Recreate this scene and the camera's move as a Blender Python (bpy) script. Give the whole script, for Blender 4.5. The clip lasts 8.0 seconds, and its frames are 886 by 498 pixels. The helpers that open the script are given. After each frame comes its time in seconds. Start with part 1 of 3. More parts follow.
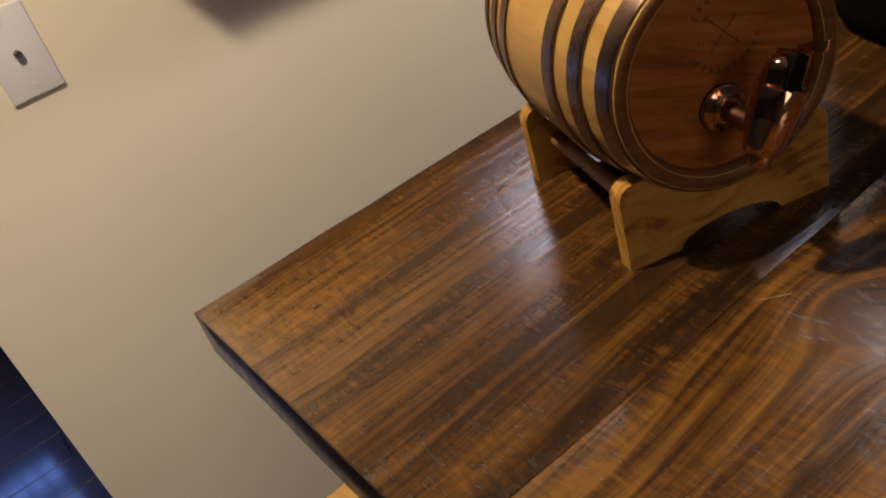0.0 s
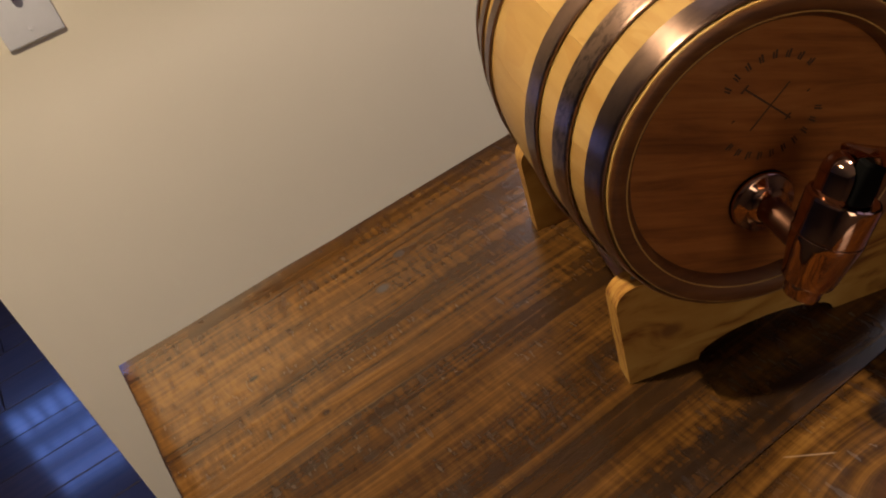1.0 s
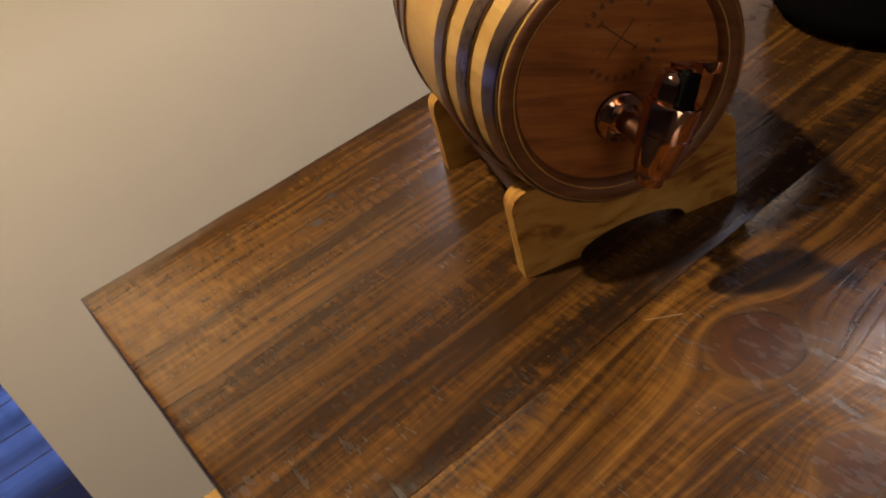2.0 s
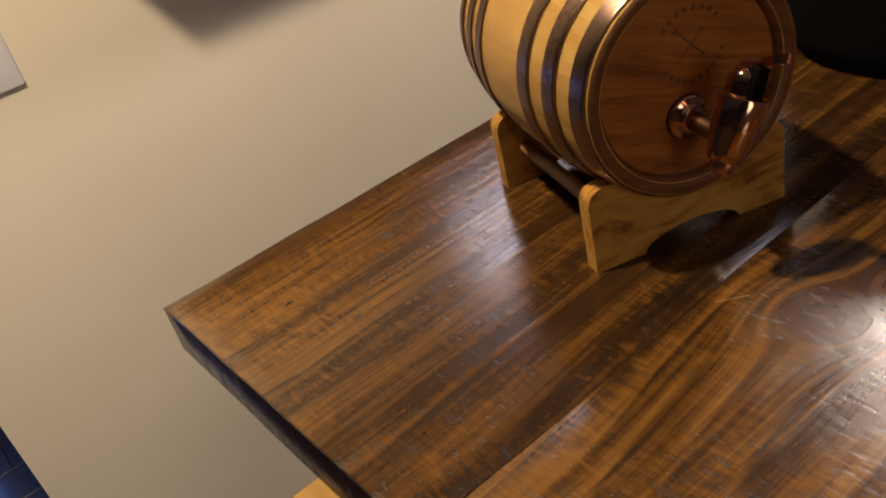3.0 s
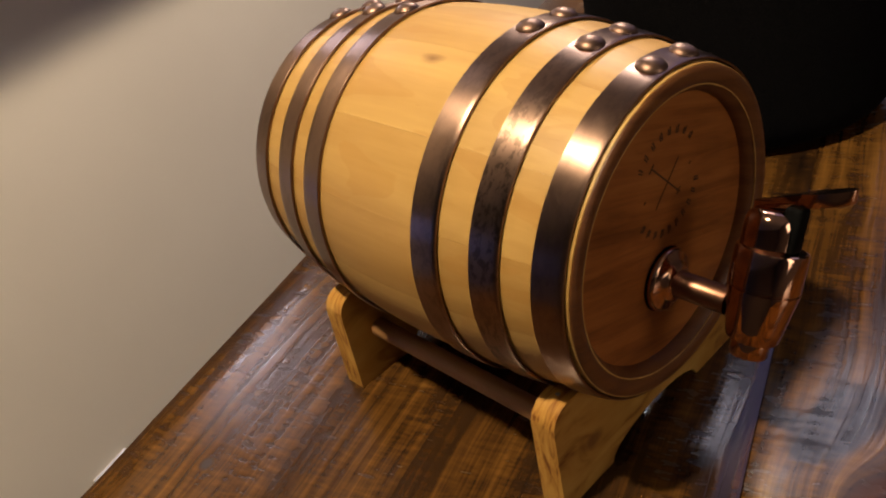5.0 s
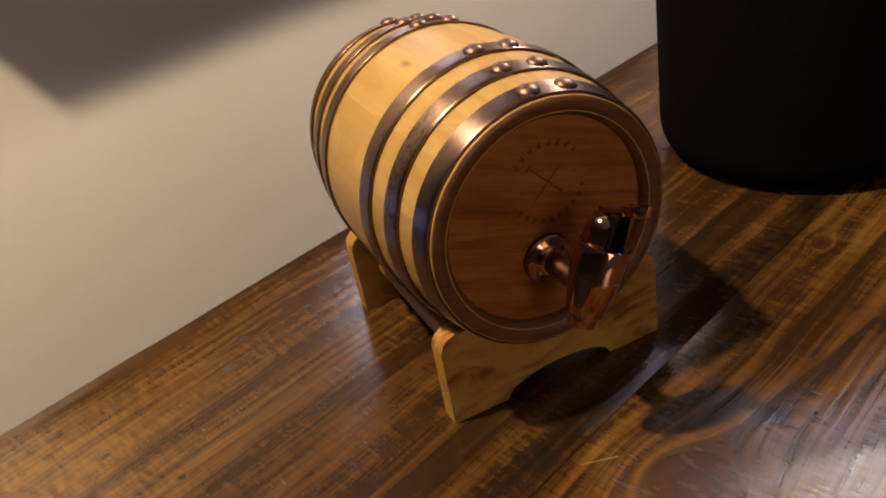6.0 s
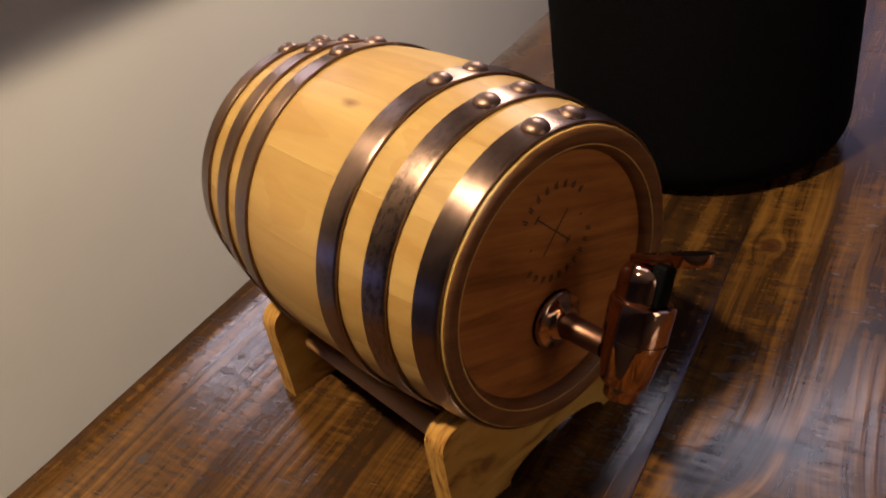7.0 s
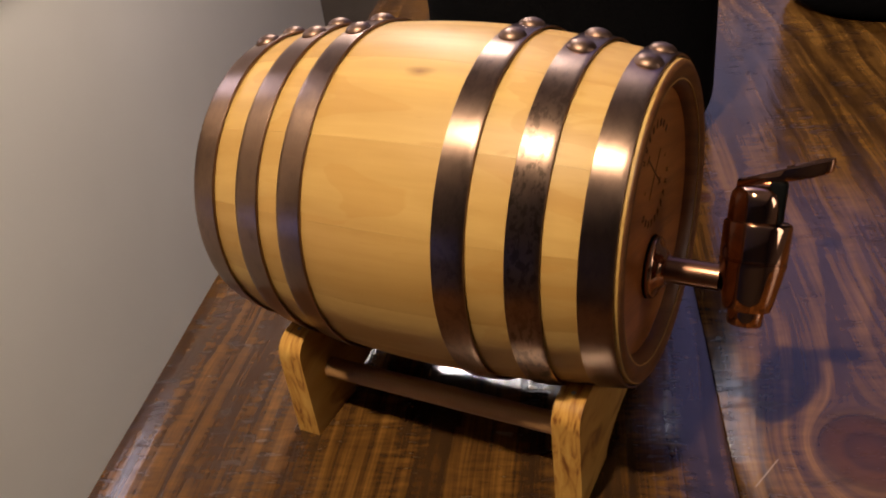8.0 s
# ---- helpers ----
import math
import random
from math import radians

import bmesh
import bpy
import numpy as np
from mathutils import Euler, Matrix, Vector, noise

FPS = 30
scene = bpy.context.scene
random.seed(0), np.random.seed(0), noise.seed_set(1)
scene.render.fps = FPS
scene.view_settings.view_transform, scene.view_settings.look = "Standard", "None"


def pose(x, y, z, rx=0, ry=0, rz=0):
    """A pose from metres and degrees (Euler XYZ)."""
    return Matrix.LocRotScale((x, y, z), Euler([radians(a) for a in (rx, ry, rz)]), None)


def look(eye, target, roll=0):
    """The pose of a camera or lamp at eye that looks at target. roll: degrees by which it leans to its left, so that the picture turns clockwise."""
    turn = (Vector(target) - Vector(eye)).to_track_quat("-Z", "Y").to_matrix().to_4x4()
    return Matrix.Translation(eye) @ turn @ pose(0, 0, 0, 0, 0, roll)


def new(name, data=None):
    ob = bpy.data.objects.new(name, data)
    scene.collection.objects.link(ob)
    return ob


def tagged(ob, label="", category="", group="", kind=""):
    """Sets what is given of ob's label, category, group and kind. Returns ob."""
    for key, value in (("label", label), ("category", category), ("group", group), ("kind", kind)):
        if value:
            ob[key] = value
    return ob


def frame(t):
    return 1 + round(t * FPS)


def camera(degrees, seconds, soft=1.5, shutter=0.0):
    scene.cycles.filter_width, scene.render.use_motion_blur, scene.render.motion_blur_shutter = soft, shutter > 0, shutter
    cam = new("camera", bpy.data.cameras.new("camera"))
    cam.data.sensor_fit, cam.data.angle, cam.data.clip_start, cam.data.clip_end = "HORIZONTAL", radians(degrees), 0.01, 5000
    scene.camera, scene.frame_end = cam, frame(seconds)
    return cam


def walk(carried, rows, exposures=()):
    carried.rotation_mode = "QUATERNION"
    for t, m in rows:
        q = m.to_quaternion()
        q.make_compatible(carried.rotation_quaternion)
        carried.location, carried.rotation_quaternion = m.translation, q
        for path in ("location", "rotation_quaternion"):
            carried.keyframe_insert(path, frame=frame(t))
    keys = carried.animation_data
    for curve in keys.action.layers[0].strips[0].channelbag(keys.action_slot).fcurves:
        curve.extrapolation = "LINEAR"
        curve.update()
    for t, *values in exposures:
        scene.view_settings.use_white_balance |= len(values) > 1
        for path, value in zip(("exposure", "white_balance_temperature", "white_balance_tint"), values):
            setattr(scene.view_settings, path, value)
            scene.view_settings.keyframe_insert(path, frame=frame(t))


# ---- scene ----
T = 1.02          # height of the table top over the floor
cam = camera(55.27, 8.0, soft=2.0)
PATH = [
    (0, (-0.0645, -0.4452, 0.2597), (0.7218, 1.0435, -0.8198), -18.32),
    (0.2, (-0.0593, -0.4527, 0.2626), (0.5335, 0.7880, -0.5554), -19.58),
    (0.5, (-0.0213, -0.4336, 0.2533), (0.6277, 1.1032, -0.8500), -20.58),
    (0.8, (0.0120, -0.3940, 0.2484), (0.5104, 0.8329, -0.6496), -18.73),
    (1, (0.0357, -0.3778, 0.2549), (0.6285, 1.1140, -0.9381), -18.85),
    (1.2, (0.0412, -0.3721, 0.2529), (0.5867, 0.8100, -0.6772), -18.16),
    (1.5, (0.0407, -0.3757, 0.2448), (0.7041, 1.0822, -0.9528), -19.31),
    (1.7, (0.0232, -0.3976, 0.2473), (0.7186, 1.0333, -0.9647), -17.62),
    (1.8, (0.0194, -0.4157, 0.2353), (0.5736, 0.7762, -0.6770), -18.25),
    (2, (-0.0093, -0.4435, 0.2643), (0.7461, 0.9527, -0.9522), -16.36),
    (2.2, (-0.0442, -0.4728, 0.2685), (0.7448, 0.9702, -0.8697), -14.83),
    (3.3, (-0.0838, -0.4148, 0.2569), (0.8796, 0.9771, -0.8082), -16.04),
    (3.5, (-0.0628, -0.3663, 0.2580), (0.9911, 0.9486, -0.8193), -17.36),
    (3.8, (-0.0509, -0.3017, 0.2437), (1.0006, 0.5958, -0.5618), -15.65),
    (4, (-0.0393, -0.2664, 0.2419), (1.3227, 0.7312, -0.8302), -13.81),
    (4.2, (-0.0371, -0.2507, 0.2324), (1.1027, 0.4783, -0.6216), -12.45),
    (4.5, (-0.0262, -0.2479, 0.2406), (1.4573, 0.5047, -0.8696), -8.85),
    (4.7, (-0.0171, -0.2566, 0.2487), (1.1641, 0.3777, -0.6245), -11.15),
    (4.8, (-0.0149, -0.2622, 0.2526), (1.4388, 0.5669, -0.8425), -11.25),
    (5, (-0.0110, -0.2771, 0.2475), (1.4025, 0.6152, -0.8506), -12.38),
    (5.2, (-0.0092, -0.3047, 0.2436), (1.3770, 0.6851, -0.8046), -11.53),
    (6.3, (-0.0146, -0.4391, 0.2717), (1.0293, 0.9202, -0.7591), -11.49),
    (6.5, (-0.0102, -0.4184, 0.2688), (1.0805, 0.8931, -0.7754), -11.22),
    (6.8, (0.0013, -0.3665, 0.2629), (1.0164, 0.5480, -0.5697), -11.93),
    (7, (-0.0008, -0.3211, 0.2635), (1.3817, 0.6206, -0.8328), -10.00),
    (7.3, (0.0046, -0.2729, 0.2537), (1.1788, 0.3466, -0.6393), -12.52),
    (7.5, (-0.0032, -0.2358, 0.2528), (1.5218, 0.3892, -0.8802), -8.76),
    (7.8, (-0.0128, -0.2079, 0.2497), (1.2630, 0.1752, -0.6366), -7.63),
    (8, (-0.0368, -0.1948, 0.2454), (1.6163, 0.1272, -0.8334), -7.81),
]
walk(cam, [(t, Matrix.Translation((0, 0, T)) @ look(eye, target, roll)) for t, eye, target, roll in PATH],
     exposures=[(0.0, -0.12, 6500, 10), (1.5, -0.05, 6500, 10), (2.2, 0.03, 6600, 10), (3.5, 0.02, 6850, 10), (5.0, 0.05, 6600, 10), (6.5, 0.06, 6400, 10), (8.0, 0.10, 6150, 10)])

# ---- world and light ----
WALL_Y, WALL_END, EAST_X, WEST_X, SOUTH_Y, FAR_Y, CEIL = 0.727, -0.138, 3.0, -2.6, -1.9, 4.0, 2.5

world = bpy.data.worlds.new("dusk")
scene.world = world
world.use_nodes = True
sky = world.node_tree.nodes.new("ShaderNodeTexSky")
sky.sky_type, sky.sun_disc, sky.sun_elevation, sky.sun_rotation = "NISHITA", False, radians(2), radians(200)
world.node_tree.links.new(sky.outputs["Color"], world.node_tree.nodes["Background"].inputs["Color"])
world.node_tree.nodes["Background"].inputs["Strength"].default_value = 0.05


def area_lamp(name, eye, target, sx, sy, watts, colour):
    data = bpy.data.lights.new(name, "AREA")
    data.shape, data.size, data.size_y, data.energy, data.color = "RECTANGLE", sx, sy, watts, colour
    ob = new(name, data)
    ob.matrix_world = look(eye, target)
    return ob


def bulb_lamp(name, eye, radius, watts, colour):
    data = bpy.data.lights.new(name, "POINT")
    data.shadow_soft_size, data.energy, data.color = radius, watts, colour
    ob = new(name, data)
    ob.location = eye
    return ob


KEY = (-0.09, 0.0, T + 0.95)
FILL_LAMP = (1.25, 0.06, T + 0.86)
bulb_lamp("pendant_bulb", KEY, 0.020, 47.5, (1.0, 0.805, 0.55))
# added second lamp that fills the wall and right side; none known there
bulb_lamp("fill_bulb", FILL_LAMP, 0.035, 31.0, (1.0, 0.86, 0.75))
# unseen panels, sized to give the glare and violet haze on the table
PANELS = ((1.73, 0.01, 0.50, 0.72, 4.6, (0.92, 0.85, 1.0)), (2.05, -0.86, 1.70, 0.84, 3.0, (0.50, 0.45, 1.0)))
# north and east lamps give the table its cool sheen; their windows are invented
area_lamp("sheen_light_north", (0.86, WALL_Y + 0.06, T + 0.64), (0.86, 0, T + 0.64), 0.30, 0.26, 2.4, (0.90, 0.84, 1.0))
area_lamp("sheen_light_east", (EAST_X + 0.06, -0.70, T + 1.07), (0, -0.70, T + 1.07), 1.55, 0.62, 1.7, (0.68, 0.60, 1.0))
area_lamp("window_light_far", (-0.75, FAR_Y + 0.06, 1.96), (-0.75, 0, 1.96), 0.58, 0.72, 11.0, (0.18, 0.32, 1.0))
area_lamp("window_light_far_low", (-2.00, FAR_Y + 0.06, 0.75), (-2.00, 0, 0.75), 0.86, 0.70, 6.0, (0.18, 0.30, 1.0))
# warm fill for the barrel head and cradle front; its window is made up
area_lamp("fill_light_south", (-0.35, SOUTH_Y - 0.06, 1.65), (-0.35, 0, 1.65), 0.55, 0.80, 5.2, (1.0, 0.86, 0.74))
for px, py, sx, sy, watts, tint in PANELS:
    area_lamp("glare_panel_light", (px, py, CEIL - 0.032), (px, py, 0), sx, sy, watts, tint)


# ---- materials ----
class Nodes:
    """A small wrapper that builds a node material line by line."""

    def __init__(self, name):
        self.mat = bpy.data.materials.new(name)
        self.mat.use_nodes = True
        self.tree = self.mat.node_tree
        self.bsdf = self.tree.nodes["Principled BSDF"]
        self.out = self.tree.nodes["Material Output"]

    def put(self, socket, value):
        if isinstance(value, bpy.types.NodeSocket):
            self.tree.links.new(value, socket)
        else:
            socket.default_value = value

    def node(self, kind, out=0, **values):
        n = self.tree.nodes.new(kind)
        for key, value in values.items():
            if key.startswith("i_"):
                self.put(n.inputs[int(key[2:])], value)
        return n, n.outputs[out]

    def coord(self, which="Object"):
        return self.tree.nodes.new("ShaderNodeTexCoord").outputs[which]

    def math(self, op, a, b=0.0, c=0.0, clamp=False):
        n = self.tree.nodes.new("ShaderNodeMath")
        n.operation, n.use_clamp = op, clamp
        for k, v in enumerate((a, b, c)):
            self.put(n.inputs[k], v)
        return n.outputs[0]

    def split(self, vec):
        n = self.tree.nodes.new("ShaderNodeSeparateXYZ")
        self.put(n.inputs[0], vec)
        return n.outputs

    def join(self, x, y, z):
        n = self.tree.nodes.new("ShaderNodeCombineXYZ")
        for k, v in enumerate((x, y, z)):
            self.put(n.inputs[k], v)
        return n.outputs[0]

    def noise(self, vec, scale=1.0, detail=3.0, rough=0.55, distort=0.0):
        n = self.tree.nodes.new("ShaderNodeTexNoise")
        self.put(n.inputs["Vector"], vec)
        for key, v in (("Scale", scale), ("Detail", detail), ("Roughness", rough), ("Distortion", distort)):
            self.put(n.inputs[key], v)
        return n.outputs["Fac"]

    def stretch(self, vec, sx, sy, sz):
        n = self.tree.nodes.new("ShaderNodeMapping")
        self.put(n.inputs["Vector"], vec)
        n.inputs["Scale"].default_value = (sx, sy, sz)
        return n.outputs[0]

    def ramp(self, fac, stops):
        n = self.tree.nodes.new("ShaderNodeValToRGB")
        self.put(n.inputs[0], fac)
        while len(n.color_ramp.elements) < len(stops):
            n.color_ramp.elements.new(0.5)
        for el, (pos, col) in zip(n.color_ramp.elements, stops):
            el.position = pos
            el.color = (*col, 1.0) if len(col) == 3 else col
        return n.outputs[0]

    def level(self, fac, lo, hi, to_lo=0.0, to_hi=1.0):
        n = self.tree.nodes.new("ShaderNodeMapRange")
        for k, v in enumerate((fac, lo, hi, to_lo, to_hi)):
            self.put(n.inputs[k], v)
        return n.outputs[0]

    def mix(self, fac, a, b, mode="MIX"):
        n = self.tree.nodes.new("ShaderNodeMix")
        n.data_type, n.blend_type = "RGBA", mode
        self.put(n.inputs[0], fac)
        for sock, v in ((n.inputs[6], a), (n.inputs[7], b)):
            self.put(sock, (*v, 1.0) if isinstance(v, tuple) and len(v) == 3 else v)
        return n.outputs[2]

    def bump(self, height, distance, strength=1.0, under=None):
        n = self.tree.nodes.new("ShaderNodeBump")
        self.put(n.inputs["Height"], height)
        n.inputs["Distance"].default_value, n.inputs["Strength"].default_value = distance, strength
        if under is not None:
            self.put(n.inputs["Normal"], under)
        return n.outputs[0]

    def random(self):
        return self.tree.nodes.new("ShaderNodeObjectInfo").outputs["Random"]

    def set(self, **values):
        names = {"colour": "Base Color", "rough": "Roughness", "metal": "Metallic", "normal": "Normal", "coat": "Coat Weight",
                 "coat_rough": "Coat Roughness", "spec": "Specular IOR Level", "aniso": "Anisotropic", "sheen": "Sheen Weight",
                 "glass": "Transmission Weight", "ior": "IOR", "tangent": "Tangent"}
        for key, v in values.items():
            if isinstance(v, tuple) and len(v) == 3:
                v = (*v, 1.0)
            self.put(self.bsdf.inputs[names[key]], v)
        return self.mat


def table_wood():
    """Dark-stained, rough-sawn pine: grain along x that flows round the knots, saw ticks across it, a thin worn varnish."""
    n = Nodes("stained_pine_table")
    x, y, z = n.split(n.coord())
    psi, ring = y, None
    # knots: place, radius across the grain, stretch along it
    for kx, ky, kr, ks in ((0.195, -0.297, 0.0175, 1.15), (0.172, -0.354, 0.0120, 1.25), (0.384, -0.262, 0.0055, 1.3),
                           (0.05, -0.0655, 0.0022, 1.8), (0.067, -0.111, 0.0020, 1.7), (0.125, -0.060, 0.0026, 1.3), (0.145, -0.043, 0.0024, 1.3)):
        dx = n.math("DIVIDE", n.math("SUBTRACT", x, kx), ks)
        dy = n.math("SUBTRACT", y, ky)
        r2 = n.math("ADD", n.math("MULTIPLY", dx, dx), n.math("MULTIPLY", dy, dy))
        reach = 1.05 * kr * kr
        fall = n.math("DIVIDE", reach, n.math("MAXIMUM", r2, reach))
        psi = n.math("SUBTRACT", psi, n.math("MULTIPLY", dy, fall))
        rel = n.math("DIVIDE", n.math("SQRT", r2), kr)
        if kr > 0.005:
            ring = rel if ring is None else n.math("MINIMUM", ring, rel)
    wob = n.noise(n.join(n.math("MULTIPLY", x, 5.0), n.math("MULTIPLY", y, 8.0), 0.0), 1.0, 2.0)
    psi = n.math("ADD", psi, n.math("MULTIPLY", n.math("SUBTRACT", wob, 0.5), 0.014))
    board = n.math("ADD", n.math("LESS_THAN", y, -0.2472), n.math("LESS_THAN", y, -0.4902))
    field = lambda sx, sy, seed, detail=2.0, rough=0.55, across=None: n.noise(
        n.join(n.math("MULTIPLY", x, sx), n.math("MULTIPLY", psi if across is None else across, sy), n.math("ADD", seed, n.math("MULTIPLY", board, 7.3))), 1.0, detail, rough)
    # marks of the saw: short dashes across the grain, in patches
    dash = field(420.0, 85.0, 3.0, 2.0, 0.55, y)
    comb = field(190.0, 60.0, 9.0, 2.0, 0.55, y)
    patch = field(12.0, 40.0, 7.0, 2.0, 0.6)
    tick = n.math("ADD", n.math("SUBTRACT", dash, 0.5), n.math("MULTIPLY", n.math("SUBTRACT", comb, 0.5), 0.9))
    tick = n.math("MULTIPLY", tick, n.level(patch, 0.36, 0.60, 0.15, 1.0))
    # growth bands: each begins sharply and fades out raggedly; they crowd together towards the back edge
    drift = field(2.6, 15.0, 11.0)
    count = n.math("ADD", n.math("MULTIPLY", psi, 46.0), n.math("MULTIPLY", drift, 4.2))
    count = n.math("ADD", count, n.math("MULTIPLY", board, 0.37))
    # the bands of the board along the back edge, in millimetres from that edge and how dark they are
    growth = ((0, 0.5), (4, 0.8), (7, 0.3), (10, 0.8), (13, 0.3), (17, 0.65), (22, 0.2), (38, 0.3), (46, 0.4), (60, 0.2), (75, 0.25), (80, 0.8), (87, 0.75),
              (92, 0.25), (106, 0.3), (116, 0.35), (122, 0.55), (127, 0.9), (144, 0.95), (149, 0.55), (153, 0.08), (167, 0.1), (176, 0.55), (191, 0.62),
              (197, 0.1), (201, 0.05), (202.5, 0.95), (217, 0.8), (226, 0.15), (232, 0.2), (237, 0.8), (247, 0.9))
    first = n.ramp(n.math("DIVIDE", psi, -0.25), [(mm / 250, (dark, dark, dark)) for mm, dark in growth])
    band = n.math("ADD", n.math("MULTIPLY", n.math("FRACT", count), n.math("MINIMUM", board, 1.0)), n.math("MULTIPLY", first, n.math("LESS_THAN", board, 0.5)))
    blotch = field(26.0, 85.0, 1.0, 2.0, 0.5)
    lines = field(7.0, 270.0, 4.0, 3.0, 0.62)
    fine = field(26.0, 900.0, 8.0, 2.0, 0.6)
    cloud = field(7.0, 13.0, 5.0, 2.0, 0.5, y)
    broad = field(4.5, 34.0, 0.0)
    edge = n.math("ADD", band, n.math("ADD", n.math("MULTIPLY", tick, 0.85), n.math("MULTIPLY", n.math("SUBTRACT", blotch, 0.5), 0.42)))
    late = n.level(edge, 0.10, 1.0)
    late = n.math("MULTIPLY", late, n.math("MAXIMUM", n.level(band, 0.90, 1.0, 1.0, 0.0), n.math("LESS_THAN", board, 0.5)))
    late = n.math("MULTIPLY", late, n.level(broad, 0.34, 0.60, 0.35, 1.0))
    # base tone: paler towards the sawn end, boards after the first lighter
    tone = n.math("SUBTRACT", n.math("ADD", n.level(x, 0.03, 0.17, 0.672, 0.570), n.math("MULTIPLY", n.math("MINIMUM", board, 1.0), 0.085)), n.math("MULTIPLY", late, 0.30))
    for part_of, share in ((lines, 0.74), (fine, 0.30), (blotch, 0.34), (cloud, 0.50), (broad, 0.22)):
        tone = n.math("ADD", tone, n.math("MULTIPLY", n.math("SUBTRACT", part_of, 0.5), share))
    tone = n.math("SUBTRACT", tone, n.math("MULTIPLY", tick, 0.33))
    # the bark-dark torn grain beside the joint of the first two boards
    torn = n.math("ABSOLUTE", n.math("ADD", n.math("SUBTRACT", y, -0.238), n.math("MULTIPLY", n.math("SUBTRACT", wob, 0.5), 0.040)))
    torn = n.math("MULTIPLY", n.level(torn, 0.003, 0.013, 1.0, 0.0), n.level(n.math("ADD", blotch, n.math("MULTIPLY", tick, 0.6)), 0.40, 0.58))
    tone = n.math("SUBTRACT", tone, n.math("MULTIPLY", torn, 0.20))
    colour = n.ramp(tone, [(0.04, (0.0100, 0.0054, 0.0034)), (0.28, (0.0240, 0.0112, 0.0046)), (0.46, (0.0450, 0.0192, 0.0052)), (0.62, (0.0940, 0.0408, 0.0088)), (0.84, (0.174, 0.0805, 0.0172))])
    heart = n.ramp(n.math("ADD", ring, n.math("MULTIPLY", n.math("SUBTRACT", blotch, 0.5), 0.9)),
                   [(0.0, (0.050, 0.015, 0.006)), (0.35, (0.030, 0.010, 0.005)), (0.50, (0.058, 0.018, 0.006)), (0.80, (0.042, 0.014, 0.005)), (0.92, (0.022, 0.009, 0.004)), (1.0, (0.090, 0.040, 0.011))])
    colour = n.mix(n.level(n.math("ADD", ring, n.math("ADD", n.math("MULTIPLY", n.math("SUBTRACT", blotch, 0.5), 0.7), n.math("MULTIPLY", n.math("SUBTRACT", cloud, 0.5), 0.8))), 0.80, 1.20, 0.75, 0.0), colour, heart)
    # filled nail holes and dents, dark or greyish, and one pale scratch
    for kx, ky, kr, ks, tint in ((0.050, -0.0655, 0.0021, 1.9, (0.012, 0.009, 0.008)), (0.067, -0.111, 0.0026, 1.2, (0.022, 0.009, 0.006)),
                                 (0.125, -0.060, 0.0032, 1.25, (0.055, 0.050, 0.050)), (0.145, -0.043, 0.0027, 1.25, (0.040, 0.034, 0.034)),
                                 (0.084, -0.153, 0.0016, 1.5, (0.030, 0.022, 0.018)), (0.333, -0.317, 0.0050, 1.3, (0.016, 0.010, 0.010))):
        dx = n.math("DIVIDE", n.math("SUBTRACT", x, kx), ks)
        dy = n.math("SUBTRACT", y, ky)
        r = n.math("SQRT", n.math("ADD", n.math("MULTIPLY", dx, dx), n.math("MULTIPLY", dy, dy)))
        r = n.math("ADD", r, n.math("MULTIPLY", n.math("SUBTRACT", blotch, 0.5), 0.003))
        colour = n.mix(n.level(r, kr * 0.5, kr * 1.1, 0.85, 0.0), colour, tint)
    slant = n.math("ADD", n.math("SUBTRACT", y, -0.2585), n.math("MULTIPLY", n.math("SUBTRACT", x, 0.1848), 0.78))
    mark = n.math("MULTIPLY", n.level(n.math("ABSOLUTE", slant), 0.0001, 0.0005, 1.0, 0.0), n.level(n.math("ABSOLUTE", n.math("SUBTRACT", x, 0.1848)), 0.0058, 0.0070, 1.0, 0.0))
    colour = n.mix(n.math("MULTIPLY", mark, 0.5), colour, (0.42, 0.30, 0.20))
    # a split that runs in from the sawn end
    split = n.math("ABSOLUTE", n.math("ADD", n.math("SUBTRACT", y, -0.1215), n.math("MULTIPLY", n.math("SUBTRACT", wob, 0.5), 0.010)))
    gap = n.math("MULTIPLY", n.level(split, 0.0003, 0.0007, 1.0, 0.0), n.level(x, 0.016, 0.024, 1.0, 0.0))
    hair = n.math("MULTIPLY", n.level(split, 0.0002, 0.0006, 0.35, 0.0), n.level(x, 0.09, 0.13, 1.0, 0.0))
    colour = n.mix(hair, colour, (0.20, 0.13, 0.07))
    colour = n.mix(gap, colour, (0.010, 0.006, 0.004))
    # the sawn end drinks more stain
    colour = n.mix(n.level(x, 0.0002, 0.0016, 1.0, 0.0), colour, (0.020, 0.012, 0.009))
    relief = n.math("ADD", n.math("MULTIPLY", lines, 0.75), n.math("SUBTRACT", n.math("MULTIPLY", broad, 0.12), n.math("ADD", n.math("MULTIPLY", tick, 0.42), n.math("MULTIPLY", late, 0.06))))
    relief = n.math("ADD", relief, n.math("MULTIPLY", blotch, 0.45))
    relief = n.math("MULTIPLY", relief, n.level(ring, 1.0, 2.8, 0.3, 1.0))
    normal = n.bump(relief, 0.0010, 0.25)
    wear = n.noise(n.stretch(n.coord(), 30, 70, 30), 1.0, 4.0, 0.65)
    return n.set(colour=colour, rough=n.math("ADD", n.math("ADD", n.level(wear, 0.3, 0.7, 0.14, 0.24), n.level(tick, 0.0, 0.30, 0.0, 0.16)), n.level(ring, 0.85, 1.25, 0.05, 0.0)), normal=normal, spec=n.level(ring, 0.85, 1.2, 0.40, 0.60))


